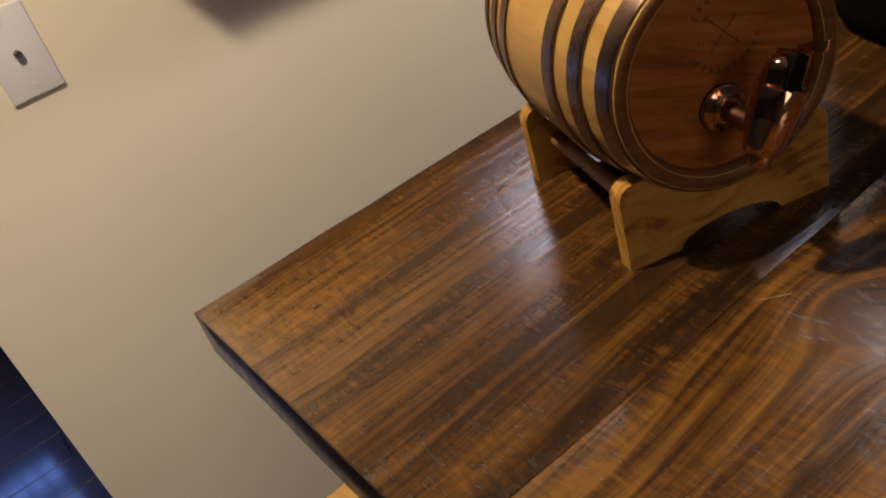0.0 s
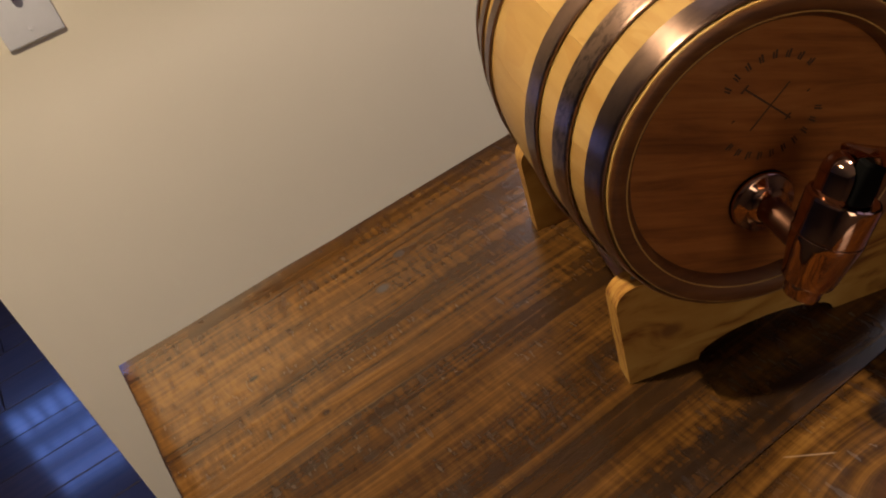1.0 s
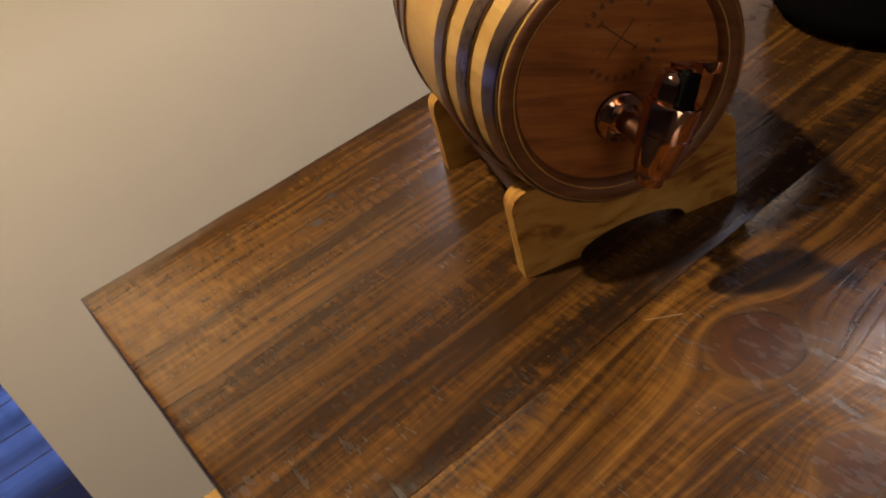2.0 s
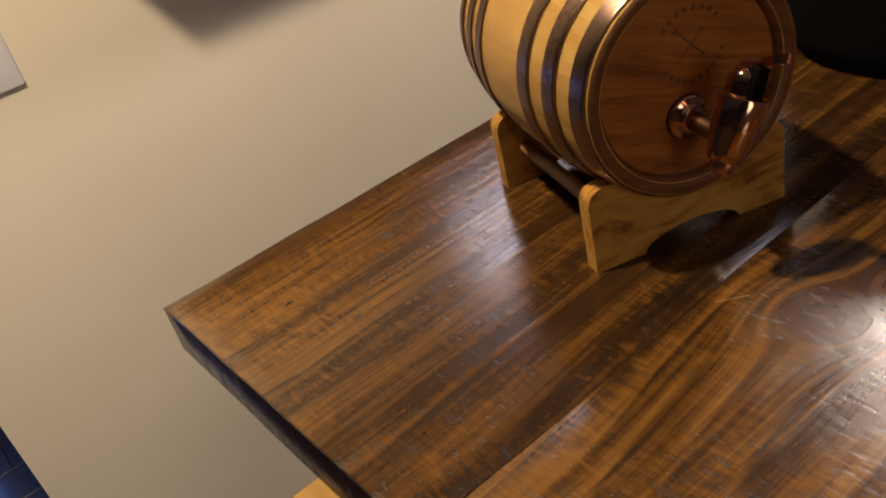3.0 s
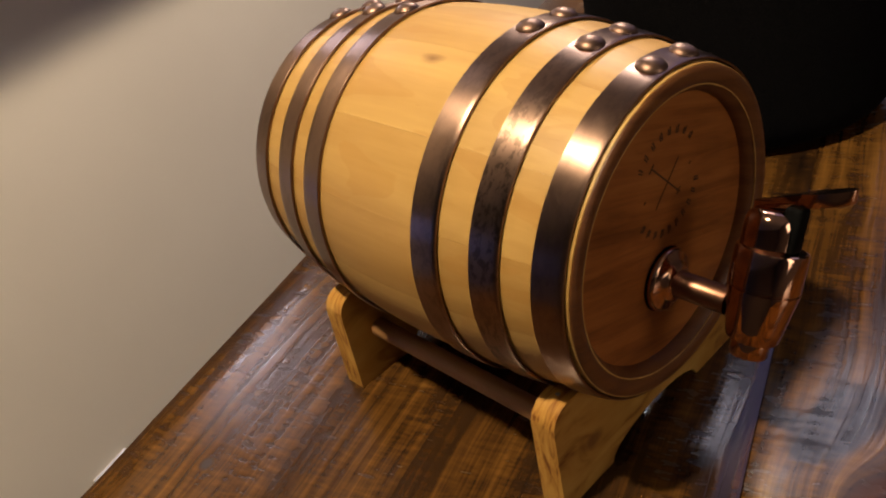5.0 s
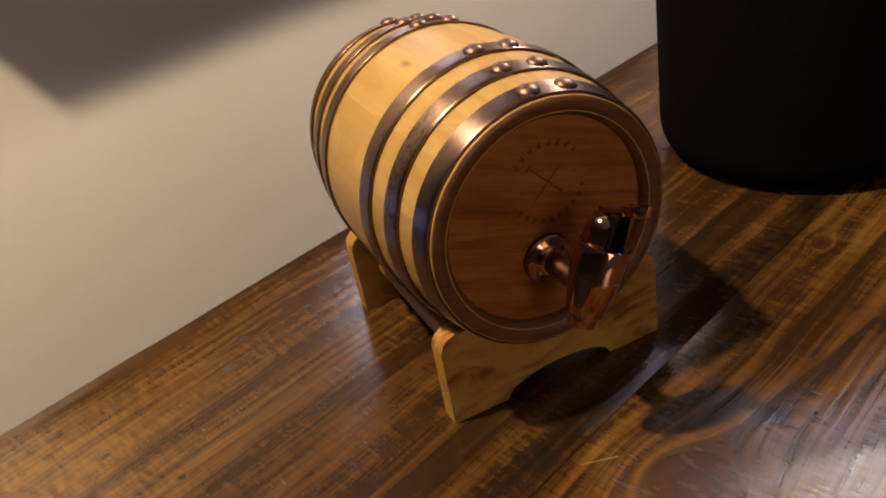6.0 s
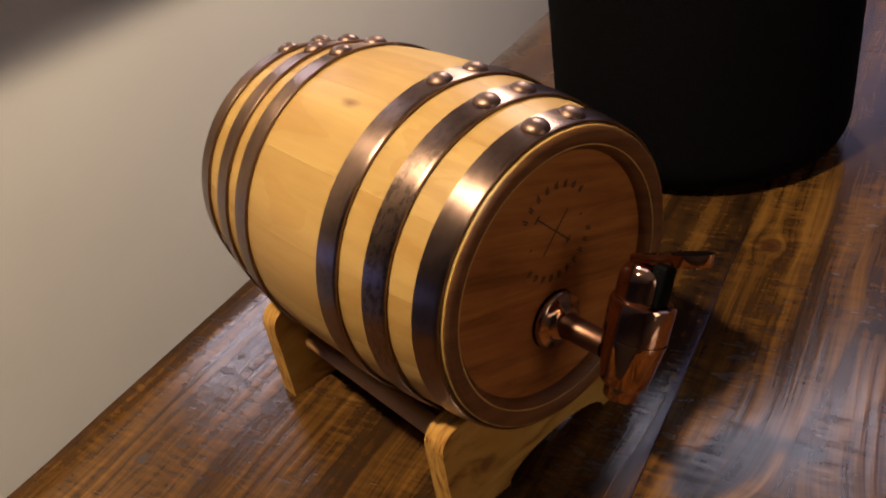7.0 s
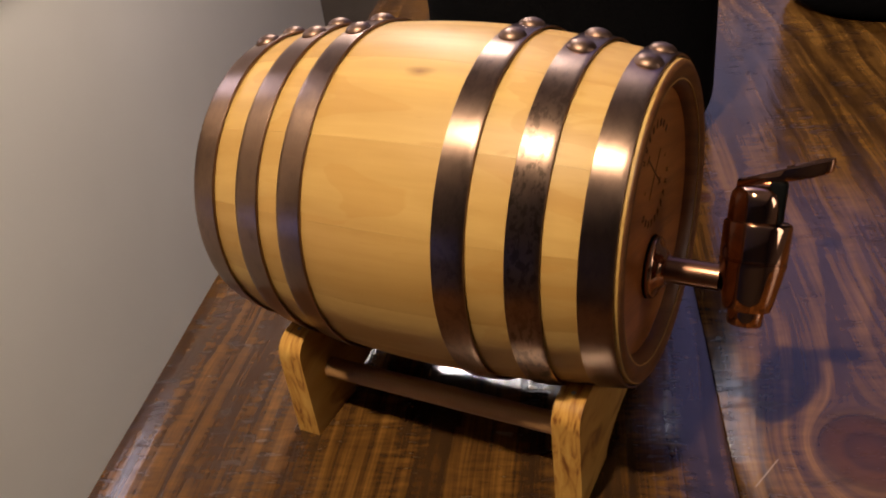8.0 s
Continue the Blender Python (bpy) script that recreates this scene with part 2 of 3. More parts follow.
def barrel_wood(name, light, dark, sx, sy, sz, spread=0.5, rough=0.38, knot=None, figure=0.0):
    """Pale wood with soft grain along one axis; the tone changes from piece to piece."""
    n = Nodes(name)
    c = n.coord()
    rnd = n.random()
    x, y, z = n.split(c)
    shift = n.math("MULTIPLY", rnd, 9.0)
    v = n.join(n.math("ADD", n.math("MULTIPLY", x, sx), shift), n.math("MULTIPLY", y, sy), n.math("ADD", n.math("MULTIPLY", z, sz), shift))
    grain = n.noise(v, 1.0, 4.0, 0.6, 0.4)
    streak = n.noise(n.join(n.math("ADD", n.math("MULTIPLY", x, sx * 4.5), shift), n.math("MULTIPLY", y, sy * 2.2), n.math("ADD", n.math("MULTIPLY", z, sz * 4.5), shift)), 1.0, 3.0, 0.6)
    grain = n.math("ADD", grain, n.math("MULTIPLY", n.math("SUBTRACT", streak, 0.5), 0.45))
    cloud = n.noise(n.stretch(c, 28, 16, 28), 1.0, 3.0)
    tone = n.math("ADD", n.math("MULTIPLY", grain, 0.75), n.math("ADD", n.math("MULTIPLY", cloud, 0.35), n.math("MULTIPLY", n.math("SUBTRACT", rnd, 0.5), spread)))
    mid = tuple((a + b) / 2 for a, b in zip(light, dark))
    colour = n.ramp(tone, [(0.30, dark), (0.55, mid), (0.78, light)])
    if figure:
        # patches of darker heartwood with a clear wavy border, and fine brown flecks
        flow = n.join(n.math("ADD", n.math("MULTIPLY", x, 70), shift), n.math("ADD", n.math("MULTIPLY", y, 24), shift), n.math("MULTIPLY", rnd, 23.0))
        heart = n.noise(flow, 1.0, 2.0, 0.45, 0.8)
        colour = n.mix(n.level(heart, 0.565, 0.580, 0.0, figure), colour, tuple(v * k for v, k in zip(dark, (0.98, 0.84, 0.62))))
        wisp = n.noise(n.join(n.math("ADD", n.math("MULTIPLY", x, 260), shift), n.math("MULTIPLY", y, 34), shift), 1.0, 3.0, 0.6, 1.6)
        colour = n.mix(n.level(wisp, 0.62, 0.74, 0.0, figure * 0.8), colour, tuple(v * k for v, k in zip(dark, (0.80, 0.66, 0.5))))
    if knot is not None:
        place = n.tree.nodes.new("ShaderNodeNewGeometry").outputs["Position"]
        px, py, pz = n.split(place)
        ax = n.math("SUBTRACT", px, knot[0])
        ay = n.math("SUBTRACT", py, knot[1])
        along = n.math("ADD", n.math("MULTIPLY", ax, 0.316), n.math("MULTIPLY", ay, 0.949))
        across = n.math("SUBTRACT", n.math("MULTIPLY", ax, 0.949), n.math("MULTIPLY", ay, 0.316))
        d = n.math("SQRT", n.math("ADD", n.math("POWER", n.math("DIVIDE", along, 2.4), 2.0), n.math("POWER", across, 2.0)))
        d = n.math("ADD", d, n.math("MULTIPLY", n.math("SUBTRACT", grain, 0.5), 0.004))
        colour = n.mix(n.level(d, 0.0004, 0.0026, 0.8, 0.0), colour, (0.17, 0.075, 0.022))
    return n.set(colour=colour, rough=rough, normal=n.bump(grain, 0.0002, 0.35), spec=0.28)


def hoop_metal(name, worn):
    """Brushed bronze; worn: how far dark tarnish has spread over it."""
    n = Nodes(name)
    c = n.coord()
    rnd = n.random()
    x, y, z = n.split(c)
    brush = n.noise(n.join(n.math("MULTIPLY", x, 60), n.math("MULTIPLY", y, 2600), n.math("MULTIPLY", z, 60)), 1.0, 2.0)
    stain = n.noise(n.join(n.math("ADD", n.math("MULTIPLY", x, 120), n.math("MULTIPLY", rnd, 30)), n.math("MULTIPLY", y, 200), n.math("MULTIPLY", z, 120)), 1.0, 4.0, 0.7)
    colour = n.ramp(stain, [(0.27, (0.190, 0.126, 0.096)), (0.36, (0.224, 0.145, 0.109)), (0.45, (0.250, 0.161, 0.119)), (0.75, (0.278, 0.180, 0.134))])
    spot = n.noise(n.join(n.math("ADD", n.math("MULTIPLY", x, 230), n.math("MULTIPLY", rnd, 70)), n.math("MULTIPLY", y, 420), n.math("MULTIPLY", z, 230)), 1.0, 4.0, 0.72)
    zone = n.noise(n.join(n.math("ADD", n.math("MULTIPLY", x, 26), n.math("MULTIPLY", rnd, 50)), 0.0, n.math("MULTIPLY", z, 26)), 1.0, 1.0)
    tarnish = n.math("MULTIPLY", n.level(spot, 0.50, 0.57), n.level(zone, 0.34, 0.60, 0.0, worn))
    colour = n.mix(tarnish, colour, (0.040, 0.032, 0.024))
    rough = n.math("ADD", n.level(brush, 0.3, 0.7, 0.30, 0.37), n.level(stain, 0.5, 0.7, 0.0, 0.06))
    turn = n.tree.nodes.new("ShaderNodeTangent")
    turn.direction_type, turn.axis = "RADIAL", "Y"
    n.put(n.bsdf.inputs["Anisotropic Rotation"], 0.25)
    return n.set(colour=colour, metal=1.0, rough=rough, aniso=0.76, tangent=turn.outputs[0], normal=n.bump(brush, 0.00002, 0.15))


def plain(name, colour, rough=0.5, metal=0.0, grain=0.0, scale=80.0, depth=0.0005, spec=0.5, vary=0.12):
    """A plain surface with faint mottling and fine relief."""
    n = Nodes(name)
    c = n.coord()
    big = n.noise(c, scale * 0.06, 3.0)
    small = n.noise(c, scale, 3.0, 0.6)
    f = n.math("ADD", n.math("MULTIPLY", big, 0.6), n.math("MULTIPLY", small, 0.4))
    lo, hi = tuple(v * (1 - vary) for v in colour), tuple(min(1.0, v * (1 + vary)) for v in colour)
    col = n.ramp(f, [(0.35, lo), (0.65, hi)])
    return n.set(colour=col, rough=n.level(small, 0.3, 0.7, max(0.02, rough - 0.05), min(1.0, rough + 0.05)), metal=metal, spec=spec,
                 normal=n.bump(small, depth, grain) if grain else n.bump(small, 0.0001, 0.05))


def head_wood(name="varnished_head_wood", depth=1.0, rough=0.28):
    """Brown head boards of the barrel: grain across the head, satin varnish."""
    n = Nodes(name)
    c = n.coord()
    x, y, z = n.split(c)
    g = n.noise(n.join(n.math("MULTIPLY", x, 22), n.math("MULTIPLY", y, 60), n.math("MULTIPLY", n.math("ADD", z, n.math("MULTIPLY", x, 0.35)), 210)), 1.0, 4.0, 0.62, 0.6)
    cloud = n.noise(c, 30.0, 3.0)
    tone = n.math("ADD", n.math("MULTIPLY", g, 0.7), n.math("MULTIPLY", cloud, 0.3))
    colour = n.ramp(tone, [(place, tuple(v * depth for v in tint)) for place, tint in ((0.33, (0.12, 0.036, 0.009)), (0.52, (0.25, 0.086, 0.020)), (0.72, (0.35, 0.138, 0.036)))])
    return n.set(colour=colour, rough=rough, normal=n.bump(g, 0.00015, 0.25), spec=0.40)


def end_grain():
    n = Nodes("pine_cradle")
    c = n.coord()
    x, y, z = n.split(c)
    g = n.noise(n.join(n.math("MULTIPLY", x, 22), n.math("MULTIPLY", y, 330), n.math("MULTIPLY", z, 75)), 1.0, 3.0, 0.55, 1.1)
    cloud = n.noise(c, 45.0, 2.0)
    tone = n.math("ADD", n.math("MULTIPLY", g, 0.75), n.math("MULTIPLY", cloud, 0.25))
    colour = n.ramp(tone, [(0.37, (0.165, 0.058, 0.011)), (0.47, (0.385, 0.190, 0.038)), (0.70, (0.52, 0.300, 0.072))])
    # two small knots in the front board
    for kx, kz in ((-0.038, 0.0205), (0.0355, 0.0215)):
        dx = n.math("DIVIDE", n.math("SUBTRACT", x, kx), 1.5)
        dz = n.math("SUBTRACT", z, kz)
        r = n.math("SQRT", n.math("ADD", n.math("MULTIPLY", dx, dx), n.math("MULTIPLY", dz, dz)))
        r = n.math("ADD", r, n.math("MULTIPLY", n.math("SUBTRACT", g, 0.5), 0.002))
        spot = n.math("MULTIPLY", n.level(r, 0.0018, 0.0042, 0.85, 0.0), n.level(y, -0.052, -0.050, 1.0, 0.0))
        colour = n.mix(spot, colour, (0.17, 0.072, 0.020))
    return n.set(colour=colour, rough=0.5, normal=n.bump(g, 0.0002, 0.3), spec=0.15)


def wall_paint():
    n = Nodes("beige_wall_paint")
    c = n.coord()
    peel = n.noise(c, 260.0, 3.0, 0.6)
    cloud = n.noise(c, 2.2, 3.0)
    colour = n.ramp(cloud, [(0.35, (0.855, 0.782, 0.66)), (0.65, (0.895, 0.822, 0.695))])
    return n.set(colour=colour, rough=0.75, normal=n.bump(peel, 0.0006, 0.25), spec=0.3)


def floor_wood():
    n = Nodes("dark_glossy_floor")
    c = n.coord("Object")
    x, y, z = n.split(c)
    rnd = n.random()
    g = n.noise(n.join(n.math("ADD", n.math("MULTIPLY", x, 3.0), n.math("MULTIPLY", rnd, 40)), n.math("MULTIPLY", y, 70), 0.0), 1.0, 4.0, 0.6)
    tone = n.math("ADD", g, n.math("MULTIPLY", n.math("SUBTRACT", rnd, 0.5), 0.25))
    colour = n.ramp(tone, [(0.3, (0.018, 0.010, 0.008)), (0.7, (0.060, 0.032, 0.020))])
    wave = n.noise(c, 9.0, 2.0)
    return n.set(colour=colour, rough=0.34, coat=0.8, coat_rough=0.09, normal=n.bump(wave, 0.002, 0.42), spec=0.5)


def fabric():
    n = Nodes("black_knit_fabric")
    c = n.coord()
    weave = n.noise(c, 900.0, 2.0)
    colour = n.ramp(weave, [(0.35, (0.0022, 0.0021, 0.0026)), (0.7, (0.0050, 0.0047, 0.0054))])
    return n.set(colour=colour, rough=0.92, normal=n.bump(weave, 0.0006, 0.6), spec=0.03)


M_TABLE = table_wood()
M_STAVE = barrel_wood("pale_stave_wood", (0.515, 0.318, 0.098), (0.365, 0.200, 0.052), 55, 6, 55, 0.30, 0.46, (0.2150, -0.1460), 0.26)
M_HEAD = head_wood(depth=1.12)
M_CHIME = head_wood("varnished_chime_wood", 0.50, 0.48)
M_CRADLE = end_grain()
M_DOWEL = barrel_wood("dowel_wood", (0.32, 0.165, 0.065), (0.20, 0.095, 0.036), 120, 8, 120, 0.2, 0.5)
M_HOOP = hoop_metal("brushed_bronze_hoop", 0.10)
M_HOOP_WORN = hoop_metal("tarnished_bronze_hoop", 0.85)
M_HOOP_DULL = hoop_metal("dull_bronze_hoop", 0.35)
M_RIVET = plain("domed_bronze_rivet", (0.185, 0.113, 0.083), 0.42, 1.0, scale=300)
M_STEM = plain("dark_copper_stem", (0.21, 0.105, 0.066), 0.33, 1.0, scale=60, vary=0.10)
M_TAP = plain("copper_chrome_tap", (0.50, 0.290, 0.190), 0.10, 1.0, scale=40, vary=0.06)
M_TAP_DARK = plain("black_tap_core", (0.003, 0.003, 0.003), 0.65, spec=0.03)
M_BURN = plain("branded_mark", (0.050, 0.022, 0.010), 0.6)
M_WALL = wall_paint()
# brown of the closing walls is invented, dark to hold down bounced light
M_DARK_WALL = plain("dark_closing_wall", (0.12, 0.092, 0.072), 0.8, grain=0.25, scale=200)
M_PLATE = plain("white_plastic_plate", (0.78, 0.79, 0.88), 0.35, scale=60, vary=0.03)
M_SCREW = plain("grey_metal_connector", (0.20, 0.19, 0.20), 0.4, 0.8)
M_FLOOR = floor_wood()
M_CEIL = plain("white_ceiling_paint", (0.58, 0.56, 0.54), 0.85, grain=0.2, scale=120)
M_FABRIC = fabric()
M_BLACK = plain("black_rubber", (0.012, 0.012, 0.013), 0.55)
M_SHADOW_BOARD = plain("shadow_board_wood", (0.22, 0.11, 0.045), 0.5, scale=60)
M_PINE = barrel_wood("light_pine_leg", (0.52, 0.31, 0.10), (0.36, 0.19, 0.05), 60, 8, 60, 0.1, 0.5)
M_TRIM = plain("white_trim_paint", (0.74, 0.73, 0.70), 0.45, vary=0.04)


# ---- mesh helpers ----
def mesh(name, bm, material, smooth=True, limit=40):
    data = bpy.data.meshes.new(name)
    bmesh.ops.recalc_face_normals(bm, faces=bm.faces)
    for f in bm.faces:
        f.smooth = smooth
    if smooth:
        for e in bm.edges:
            if len(e.link_faces) == 2 and e.calc_face_angle(0.0) > radians(limit):
                e.smooth = False
    bm.to_mesh(data)
    bm.free()
    data.materials.append(material)
    return data


def part(name, bm, material, parent, label="", smooth=True):
    ob = new(name, mesh(name, bm, material, smooth))
    ob.parent = parent
    return tagged(ob, label)


def thing(name, m, label, category, group="", kind=""):
    ob = new(name)
    ob.empty_display_size = 0.02
    ob.matrix_world = m
    return tagged(ob, label, category, group, kind)


def box(x0, x1, y0, y1, z0, z1, bevel=0.0, segments=2, bm=None):
    own = bmesh.new()
    bmesh.ops.create_cube(own, size=1.0)
    for v in own.verts:
        v.co = Vector((x0 + (v.co.x + 0.5) * (x1 - x0), y0 + (v.co.y + 0.5) * (y1 - y0), z0 + (v.co.z + 0.5) * (z1 - z0)))
    if bevel:
        bmesh.ops.bevel(own, geom=list(own.edges), offset=bevel, segments=segments, profile=0.5, affect="EDGES")
    if bm is None:
        return own
    data = bpy.data.meshes.new("scratch")
    own.to_mesh(data)
    own.free()
    bm.from_mesh(data)
    bpy.data.meshes.remove(data)
    return bm


def lathe(profile, segs=48, m=None):
    """Turns a profile of (radius, height) round z; radius 0 closes an end."""
    bm = bmesh.new()
    rows = []
    for r, h in profile:
        if r < 1e-7:
            rows.append([bm.verts.new((0, 0, h))])
        else:
            rows.append([bm.verts.new((r * math.cos(2 * math.pi * k / segs), r * math.sin(2 * math.pi * k / segs), h)) for k in range(segs)])
    for a, b in zip(rows, rows[1:]):
        for k in range(segs):
            j = (k + 1) % segs
            if len(a) == 1 and len(b) == 1:
                continue
            if len(a) == 1:
                bm.faces.new((a[0], b[j], b[k]))
            elif len(b) == 1:
                bm.faces.new((a[k], a[j], b[0]))
            else:
                bm.faces.new((a[k], a[j], b[j], b[k]))
    if m is not None:
        bm.transform(m)
    return bm


def prism(points, y0, y1, bevel=0.0):
    """An outline in x and z, drawn out from y0 to y1."""
    bm = bmesh.new()
    a = [bm.verts.new((x, y0, z)) for x, z in points]
    b = [bm.verts.new((x, y1, z)) for x, z in points]
    bm.faces.new(a)
    bm.faces.new(b[::-1])
    for k in range(len(a)):
        j = (k + 1) % len(a)
        bm.faces.new((a[k], b[k], b[j], a[j]))
    if bevel:
        sharp = [e for e in bm.edges if e.calc_face_angle(0.0) > radians(50)]
        bmesh.ops.bevel(bm, geom=sharp, offset=bevel, segments=2, profile=0.5, affect="EDGES")
    return bm


AXIS_Y = Matrix.Rotation(radians(90), 4, "X")   # turns z into -y: a lathe that points to the front


# ---- the room ----
def wall(name, x0, x1, y0, y1, z0, z1, holes=(), along="x", label="plain brown wall closing the room, kept dark against bounced light", material=None):
    """A wall of real thickness with rectangular openings through it (from, to, bottom, top along the wall)."""
    bm = bmesh.new()
    lo, hi = (x0, x1) if along == "x" else (y0, y1)
    cuts = sorted({lo, hi, *[h[0] for h in holes], *[h[1] for h in holes]})
    for a, b in zip(cuts, cuts[1:]):
        spans, base = [], z0
        for h in sorted((h for h in holes if h[0] <= a and h[1] >= b), key=lambda h: h[2]):
            spans.append((base, h[2]))
            base = h[3]
        spans.append((base, z1))
        for s0, s1 in spans:
            if s1 - s0 > 1e-4:
                if along == "x":
                    box(a, b, y0, y1, s0, s1, bm=bm)
                else:
                    box(x0, x1, a, b, s0, s1, bm=bm)
    bmesh.ops.remove_doubles(bm, verts=bm.verts, dist=1e-5)
    ob = new(name, mesh(name, bm, material or M_DARK_WALL, False))
    return tagged(ob, label, "wall", kind="structure")


NORTH_HOLE = (0.68, 1.04, T + 0.48, T + 0.80)
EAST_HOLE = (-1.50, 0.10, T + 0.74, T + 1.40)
FAR_HOLE = (-1.06, -0.44, 1.58, 2.34)
LOW_HOLE = (-2.46, -1.54, 0.36, 1.14)
wall("wall_north", WALL_END, EAST_X, WALL_Y, WALL_Y + 0.12, 0, CEIL, [NORTH_HOLE], "x", "smooth beige painted wall behind the table", M_WALL)
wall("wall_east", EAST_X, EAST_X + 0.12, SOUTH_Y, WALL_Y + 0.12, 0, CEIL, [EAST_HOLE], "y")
SOUTH_HOLE = (-0.65, -0.05, 1.23, 2.07)
wall("wall_south", WEST_X - 0.12, EAST_X + 0.12, SOUTH_Y - 0.12, SOUTH_Y, 0, CEIL, [SOUTH_HOLE])
wall("wall_west", WEST_X - 0.12, WEST_X, SOUTH_Y, FAR_Y + 0.12, 0, CEIL, (), "y")
wall("wall_far", WEST_X, 1.0, FAR_Y, FAR_Y + 0.12, 0, CEIL, [LOW_HOLE, FAR_HOLE], "x")
wall("wall_passage", 1.0, 1.12, WALL_Y + 0.12, FAR_Y + 0.12, 0, CEIL, (), "y")
tagged(new("ceiling", mesh("ceiling", box(WEST_X - 0.12, EAST_X + 0.12, SOUTH_Y - 0.12, FAR_Y + 0.12, CEIL, CEIL + 0.1), M_CEIL, False)),
       "grey painted plain ceiling", "ceiling", kind="structure")


def window(name, m, width, height, cols, rows, bar=0.009):
    """A framed window in its opening: local x along the wall, y through it, z up from the sill; the frame, bars and panes are parts."""
    ob = thing(name, m, "white framed window with small panes, out of view, lamp behind", "window", kind="structure")
    f = 0.035
    bm = bmesh.new()
    for a in ((0, f, 0, height), (width - f, width, 0, height), (f, width - f, 0, f), (f, width - f, height - f, height)):
        box(a[0], a[1], 0.005, 0.05, a[2], a[3], 0.003, 1, bm)
    part("window_frame", bm, M_TRIM, ob)
    part("window_sill", box(-0.03, width + 0.03, -0.05, 0.02, -0.03, 0.0, 0.004), M_TRIM, ob)
    w, h = (width - 2 * f) / cols, (height - 2 * f) / rows
    for k in range(1, cols):
        part("glazing_bar", box(f + k * w - bar * 0.8, f + k * w + bar * 0.8, 0.012, 0.040, f, height - f, 0.003, 1), M_TRIM, ob)
    for k in range(1, rows):
        part("glazing_bar", box(f, width - f, 0.016, 0.036, f + k * h - bar * 3, f + k * h + bar * 3, 0.003, 1), M_TRIM, ob)
    return ob


# these two windows are added, out of view, round the sheen lamps
window("added_window_north", pose(NORTH_HOLE[0], WALL_Y, NORTH_HOLE[2]), 0.36, 0.32, 1, 1)
window("added_window_east", pose(EAST_X, EAST_HOLE[1], EAST_HOLE[2], 0, 0, -90), 1.60, 0.66, 2, 1)
window("window_far", pose(FAR_HOLE[0], FAR_Y, FAR_HOLE[2]), 0.62, 0.76, 6, 3, 0.015)
# made-up opening that holds the south fill lamp
window("added_window_south", pose(SOUTH_HOLE[1], SOUTH_Y, SOUTH_HOLE[2], 0, 0, 180), 0.60, 0.84, 1, 1)
window("window_far_low", pose(LOW_HOLE[0], FAR_Y, LOW_HOLE[2]), 0.92, 0.78, 2, 2)



def pendant(name, eye):
    """A black metal cone shade on a cord, open below, with its bulb inside."""
    # out of view; the shade is added to keep light off the ceiling
    ob = thing(name, pose(*eye), "black metal pendant lamp out of view, shade added to block upward light", "pendant lamp", "pendants over the table")
    outer = [(0.125, -0.035), (0.118, -0.022), (0.060, 0.060), (0.030, 0.085), (0.012, 0.095)]
    inner = [(0.010, 0.092), (0.028, 0.082), (0.057, 0.058), (0.115, -0.023), (0.122, -0.035)]
    part("shade", lathe(outer + inner + [outer[0]], 40), M_BLACK, ob)
    part("cord", lathe([(0, 0.090), (0.003, 0.090), (0.003, CEIL - eye[2]), (0, CEIL - eye[2])], 10), M_BLACK, ob)
    return ob


pendant("unseen_pendant", KEY)
pendant("unseen_pendant", FILL_LAMP)

# flush light panels on the ceiling, added out of view for glare on the table
for px, py, sx, sy, watts, tint in PANELS:
    panel = thing("glare_panel", pose(px, py, CEIL), "flat white-framed ceiling light panel, unseen, added for glare on the table", "ceiling light", "ceiling panels")
    bm = bmesh.new()
    hx, hy = sx / 2 + 0.03, sy / 2 + 0.03
    for a in ((-hx, hx, -hy, -hy + 0.028), (-hx, hx, hy - 0.028, hy), (-hx, -hx + 0.028, -hy + 0.028, hy - 0.028), (hx - 0.028, hx, -hy + 0.028, hy - 0.028)):
        box(*a, -0.030, 0.0, 0.002, 1, bm)
    part("frame", bm, M_TRIM, panel)

# an unseen board over the table, added to cast the shadow on the wall below
shelf = thing("shadow_board", pose(0.098, WALL_Y, T + 0.3457), "long brown wooden board, unseen, added to shade the beige wall", "shelf")
bm = box(0, 1.50, -0.30, -0.001, 0, 0.022)
for v in bm.verts:
    if v.co.x < 0.1 and v.co.y < -0.1:
        v.co.x += 0.0663      # the end is cut at a slant
part("board", bm, M_SHADOW_BOARD, shelf, smooth=False)
for bx in (0.30, 0.85, 1.35):
    part("bracket", box(bx, bx + 0.025, -0.22, -0.001, -0.004, -0.0005, 0.001), M_BLACK, shelf)


